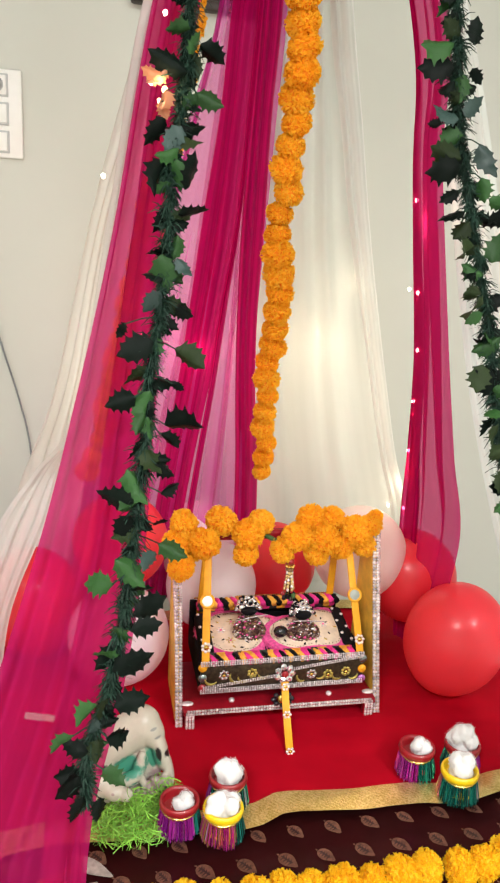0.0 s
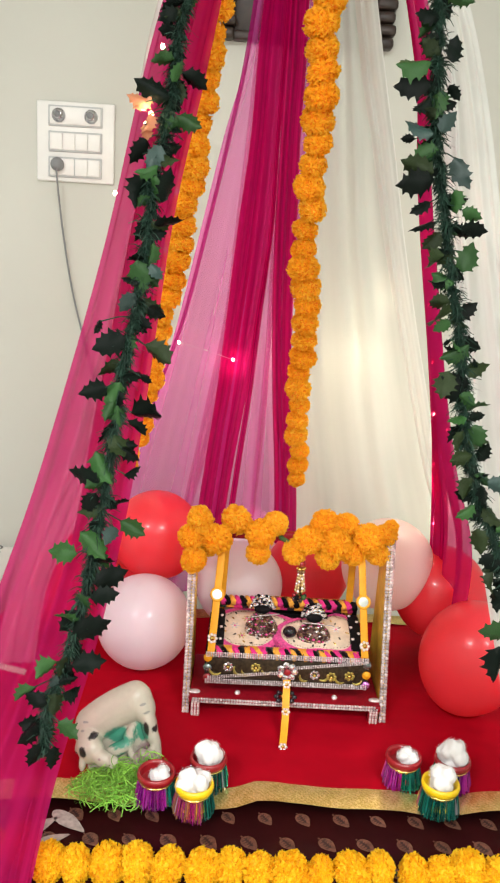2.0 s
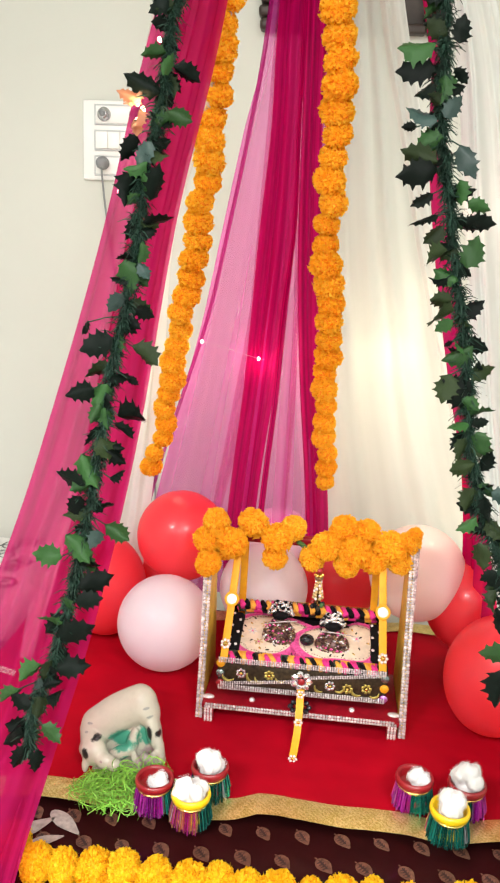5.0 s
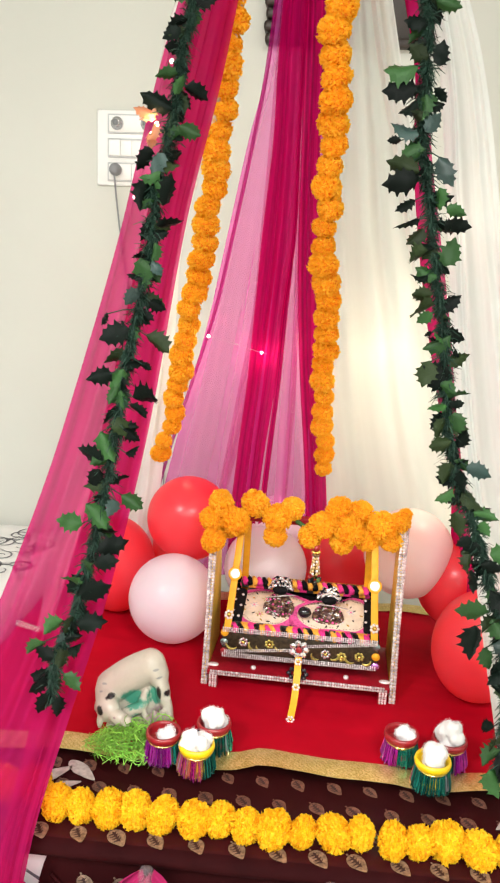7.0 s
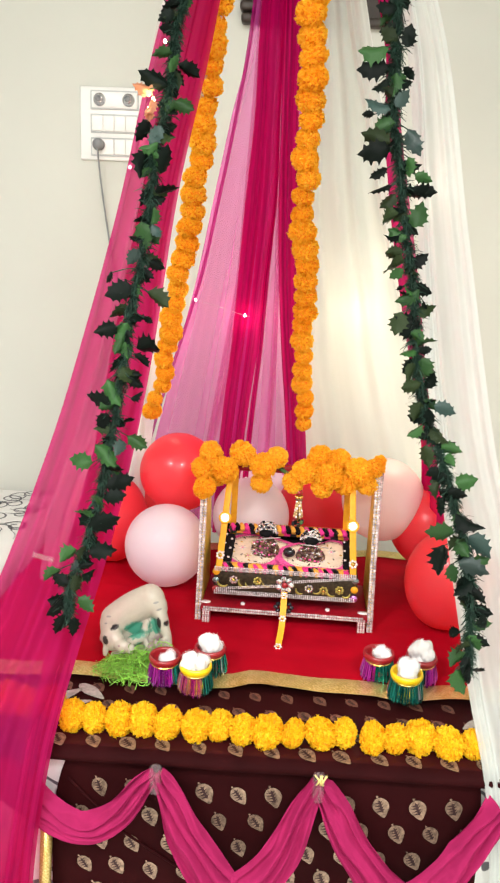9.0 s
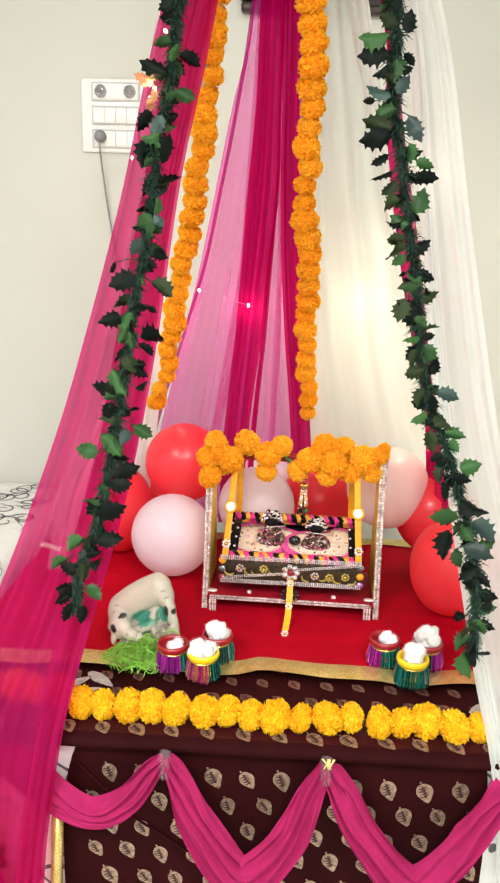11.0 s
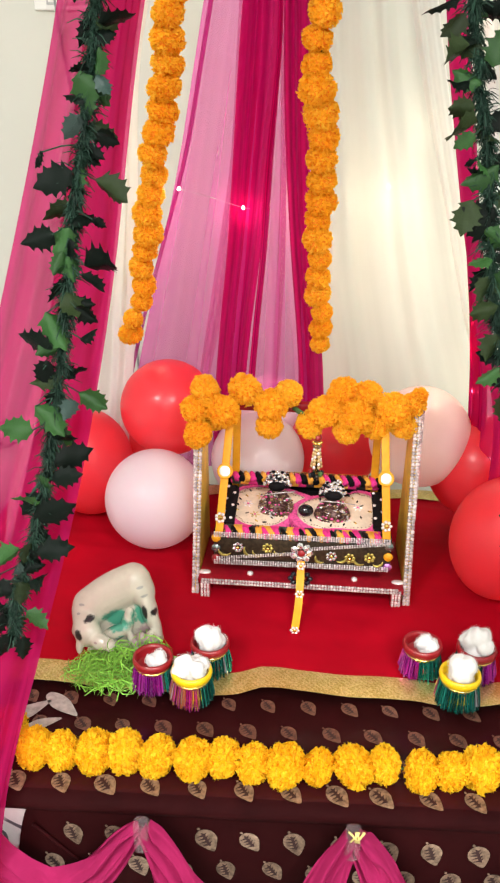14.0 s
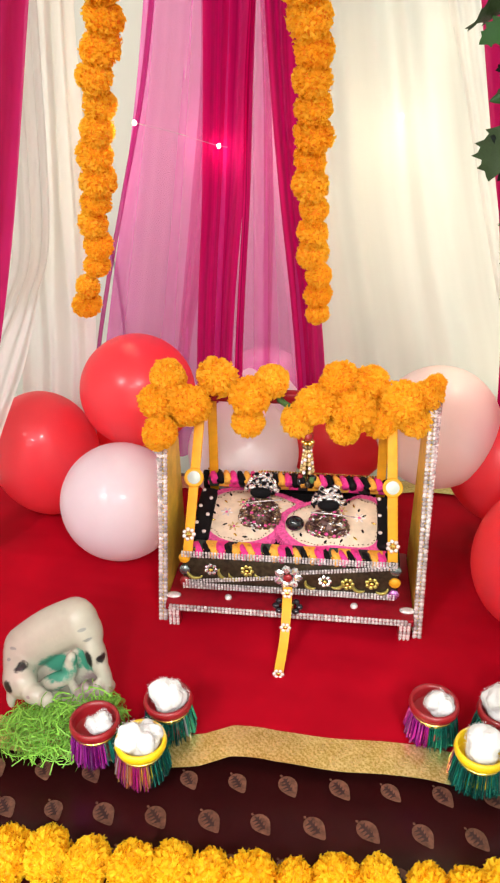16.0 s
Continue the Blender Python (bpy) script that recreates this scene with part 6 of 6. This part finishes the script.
def pad(x, y, z, outline, label, seed):
    """A cream pad with a frilled pink edge and small embroidered seeds."""
    rnd = random.Random(seed)
    g = base("embroidered_pad", 0, 0, 0, label, "pad", "pads in the tray")
    g.matrix_basis = SWING @ pose(x, y, z + 0.015, 13, 0, 0) @ Matrix.Diagonal((1.13, 1.16, 1, 1))
    n = len(outline) * 6
    ring = [along(outline + outline[:1], i / n) for i in range(n)]
    bm = bmesh.new()
    rows = []
    for k, h in ((1.0, 0.0), (1.0, 0.006), (0.93, 0.010), (0.6, 0.013)):
        rows.append([bm.verts.new((p.x * k, p.y * k, h)) for p in ring])
    for a, b in zip(rows, rows[1:]):
        for i in range(n):
            bm.faces.new((a[i], a[(i + 1) % n], b[(i + 1) % n], b[i]))
    bm.faces.new(rows[-1])
    part("cushion", bm, M_CREAMPAD, g)
    verts, faces = [], []
    fine = [along(outline + outline[:1], i / 240) for i in range(240)]
    for i, p in enumerate(fine):
        d = Vector((p.x, p.y, 0)).normalized()
        s2 = Vector((-d.y, d.x, 0)) * 0.0011
        L = rnd.uniform(0.004, 0.008)
        b0 = Vector((p.x, p.y, 0)) * 0.90 + Vector((0, 0, 0.0118))
        b1 = Vector((p.x, p.y, 0.009)) + d * L * 0.6
        b2 = Vector((p.x, p.y, 0.004)) + d * L
        i0 = len(verts)
        verts += [b0 - s2, b0 + s2, b1 - s2, b1 + s2, b2 - s2, b2 + s2]
        faces += [(i0, i0 + 1, i0 + 3, i0 + 2), (i0 + 2, i0 + 3, i0 + 5, i0 + 4)]
    tagged(placed("frill", from_lists("frill", verts, faces), M_PINKFRINGE, g, "pink frilled edge", smooth=False), kind="stuff")
    verts, faces = [], []
    for ring2, n2, r2 in ((0.84, 70, 0.0011), (0.60, 44, 0.0009)):
        for k in range(n2):
            p = along(outline + outline[:1], (k + rnd.uniform(-0.2, 0.2)) / n2) * (ring2 + 0.03 * math.sin(k))
            i0 = len(verts)
            verts += [Vector((p.x, p.y, 0.0122)) + Vector(o) * r2 * rnd.uniform(0.8, 1.3) for o in ((1, 0, 0), (0, 1, 0), (-1, 0, 0), (0, -1, 0), (0, 0, 1))]
            faces += [(i0, i0 + 1, i0 + 4), (i0 + 1, i0 + 2, i0 + 4), (i0 + 2, i0 + 3, i0 + 4), (i0 + 3, i0, i0 + 4)]
    tagged(placed("bead_stitching", from_lists("bead_stitching", verts, faces), M_BEADS, g, "rows of bronze beads", smooth=False), kind="stuff")
    for k in range(5):
        c0 = along(outline + outline[:1], k / 5 + 0.05) * 0.45
        fl3 = part("thread_flower", ball(0.0020, 0.0020, 0.0010, (c0.x, c0.y, 0.0132), 1), M_PINKFRINGE, g)
        for q in range(6):
            a = 6.283 * q / 6 + k
            part("thread_petal", ball(0.0030, 0.0014, 0.0009), M_OLDGOLD if k % 2 else M_PEARL, fl3, m=pose(c0.x + 0.0046 * math.cos(a), c0.y + 0.0046 * math.sin(a), 0.0130, 0, 0, math.degrees(a)))
    for k in range(17):
        p = along(outline + outline[:1], k / 17) * rnd.uniform(0.50, 0.80)
        part("seed", ball(0.0015, 0.0036, 0.0009, (0, 0, 0), 1), M_BLACK if k % 3 else M_SEQ_GOLD, g, m=pose(p.x, p.y, 0.0128, 0, 0, rnd.uniform(0, 180)))
    return g


pad(-0.060, 0.088, 0.097, [Vector(q) for q in ((0.062, 0.028, 0), (0.03, 0.042, 0), (-0.02, 0.048, 0), (-0.052, 0.030, 0), (-0.060, -0.005, 0), (-0.040, -0.036, 0), (-0.005, -0.046, 0), (0.030, -0.030, 0))], "cream leaf-shaped pad with a pink frilled edge", 601)
pad(0.056, 0.080, 0.101, [Vector(q) for q in ((0.064, 0.000, 0), (0.056, 0.034, 0), (0.030, 0.046, 0), (0.0, 0.030, 0), (-0.030, 0.030, 0), (-0.060, 0.010, 0), (-0.062, -0.020, 0), (-0.036, -0.042, 0), (0.0, -0.040, 0), (0.044, -0.038, 0))], "cream curved pad with a pink frilled edge", 602)


def figure(x, y, z, h, label, seed):
    """A small standing shape: beaded robe, dark band, bright cap."""
    rnd = random.Random(seed)
    bm = bmesh.new()
    mats = []

    def add(mat, *a, **k):
        n = len(bm.faces)
        ball(*a, bm=bm, **k)
        mats.extend([mat] * (len(bm.faces) - n))

    add(3, 0.0145, 0.009, h * 0.34, (0, 0.004, h * 0.35), 2)
    for k in range(340):
        q, zz = rnd.uniform(3.0, 6.5), rnd.uniform(-1, 1)
        w2 = math.sqrt(max(0.0, 1 - zz * zz))
        flare = 1.35 - 0.6 * zz
        rr = rnd.uniform(0.0012, 0.0024)
        add((2, 3, 0, 0, 3, 0, 4, 3, 0, 2)[k % 10], rr, rr, rr, (0.013 * flare * w2 * math.cos(q), 0.003 + 0.0095 * w2 * math.sin(q), h * 0.35 + h * 0.34 * zz), 1)
    add(1, 0.0105, 0.0070, 0.0075, (0, -0.010, h * 0.61), 2)
    add(2, 0.0115, 0.0070, 0.0110, (0, -0.004, h * 0.74), 2)
    for k in range(140):
        q, zz = rnd.uniform(0, 6.283), rnd.random() ** 1.3
        rr = rnd.uniform(0.0016, 0.0034)
        wdt = 0.0150 * (1 - 0.5 * zz)
        add(2 if k % 3 else 1, rr, rr, rr, (wdt * math.cos(q), -0.006 + 0.5 * wdt * math.sin(q), h * 0.68 + 0.022 * zz), 1)
    me = bpy.data.meshes.new("small_figurine")
    bm.to_mesh(me)
    bm.free()
    ob = placed("small_figurine", me, [M_BEADS, M_BLACK, M_CRYSTAL, M_BRONZE, M_PINKFRINGE])
    me.polygons.foreach_set("material_index", mats)
    ob.matrix_basis = SWING @ pose(x, y, z, -52, 0, 0) @ Matrix.Diagonal((1.4, 1.3, 1.06, 1))
    return tagged(ob, label, "figurine")


figure(-0.044, 0.060, 0.122, 0.070, "small plain beaded figurine with a silver cap", 611)
figure(0.046, 0.046, 0.122, 0.062, "small plain beaded figurine with a pearl cap", 612)
bb = part("dark_bead", ball(0.012, 0.010, 0.010, sub=3), M_BLACKGLOSS)
bb.matrix_basis = SWING @ pose(0.004, 0.052, 0.138)
tagged(bb, "round glossy black bead on the cream pad", "bead")
for x, y, a in ((-0.042, 0.074, 10), (0.052, 0.052, -4)):
    fl2 = part("tiny_flute", tube([(-0.028, 0, 0), (0, 0, 0.001), (0.028, 0, 0)], 0.0009, 6), M_PEARL)
    fl2.matrix_basis = SWING @ pose(x, y, 0.154, 0, -a, 0)
    tagged(fl2, "tiny pale flute laid across a figurine", "flute")

# ---- fairy lights ----
fs = base("fairy_lights", 0.40, 1.50, 1.07, "string of tiny warm fairy lights in the drapes", "fairy lights")
BULBS = [((0.401, 1.500, 1.072), M_BULB_PINK), ((0.301, 1.447, 1.104), M_BULB), ((0.645, 1.555, 1.105), M_BULB), ((0.700, 1.520, 1.215), M_BULB), ((0.811, 1.455, 0.965), M_BULB), ((0.727, 1.338, 1.201), M_BULB), ((0.86, 1.63, 0.72), M_BULB),
         ((0.662, 1.20, 1.33), M_BULB), ((0.694, 1.235, 1.20), M_BULB), ((0.717, 1.265, 1.11), M_BULB), ((0.738, 1.305, 1.02), M_BULB), ((0.764, 1.36, 0.92), M_BULB), ((0.795, 1.42, 0.79), M_BULB),
         ((0.29, 1.085, 1.50), M_BULB), ((0.272, 1.049, 1.421), M_BULB), ((0.225, 1.15, 1.33), M_BULB)]
FO = Vector((0.40, 1.50, 1.07))
for p, mt in BULBS:
    part("bulb", ball(0.0026, 0.0026, 0.0032, tuple(Vector(p) - FO), 3), mt, fs)
# Two flattened glowing bodies, added to imitate the bulb's orange bloom.
for p, r in (((0.284, 1.024, 1.410), 0.0030), ((0.278, 1.020, 1.398), 0.0022)):
    part("bulb", ball(r, r * 0.6, r * 1.3, tuple(Vector(p) - FO), 3), M_GLOW_ORANGE, fs, "glowing body added for the bulb's orange bloom")
part("wire", tube([along([(-0.099, -0.053, 0.034), (-0.05, -0.03, 0.020), (0.001, 0.002, 0.002), (0.04, 0.03, -0.005)], i / 40) for i in range(41)], 0.0004, 5), M_WIRE, fs)
for (ax, ay) in LAMPS:
    cl = base("ceiling_light", ax, ay, CEIL, "white square ceiling light panel", "ceiling light")
    part("housing", box(0.54, 0.54, 0.035, 0.006, (0, 0, -0.0175)), M_PLATE, cl)
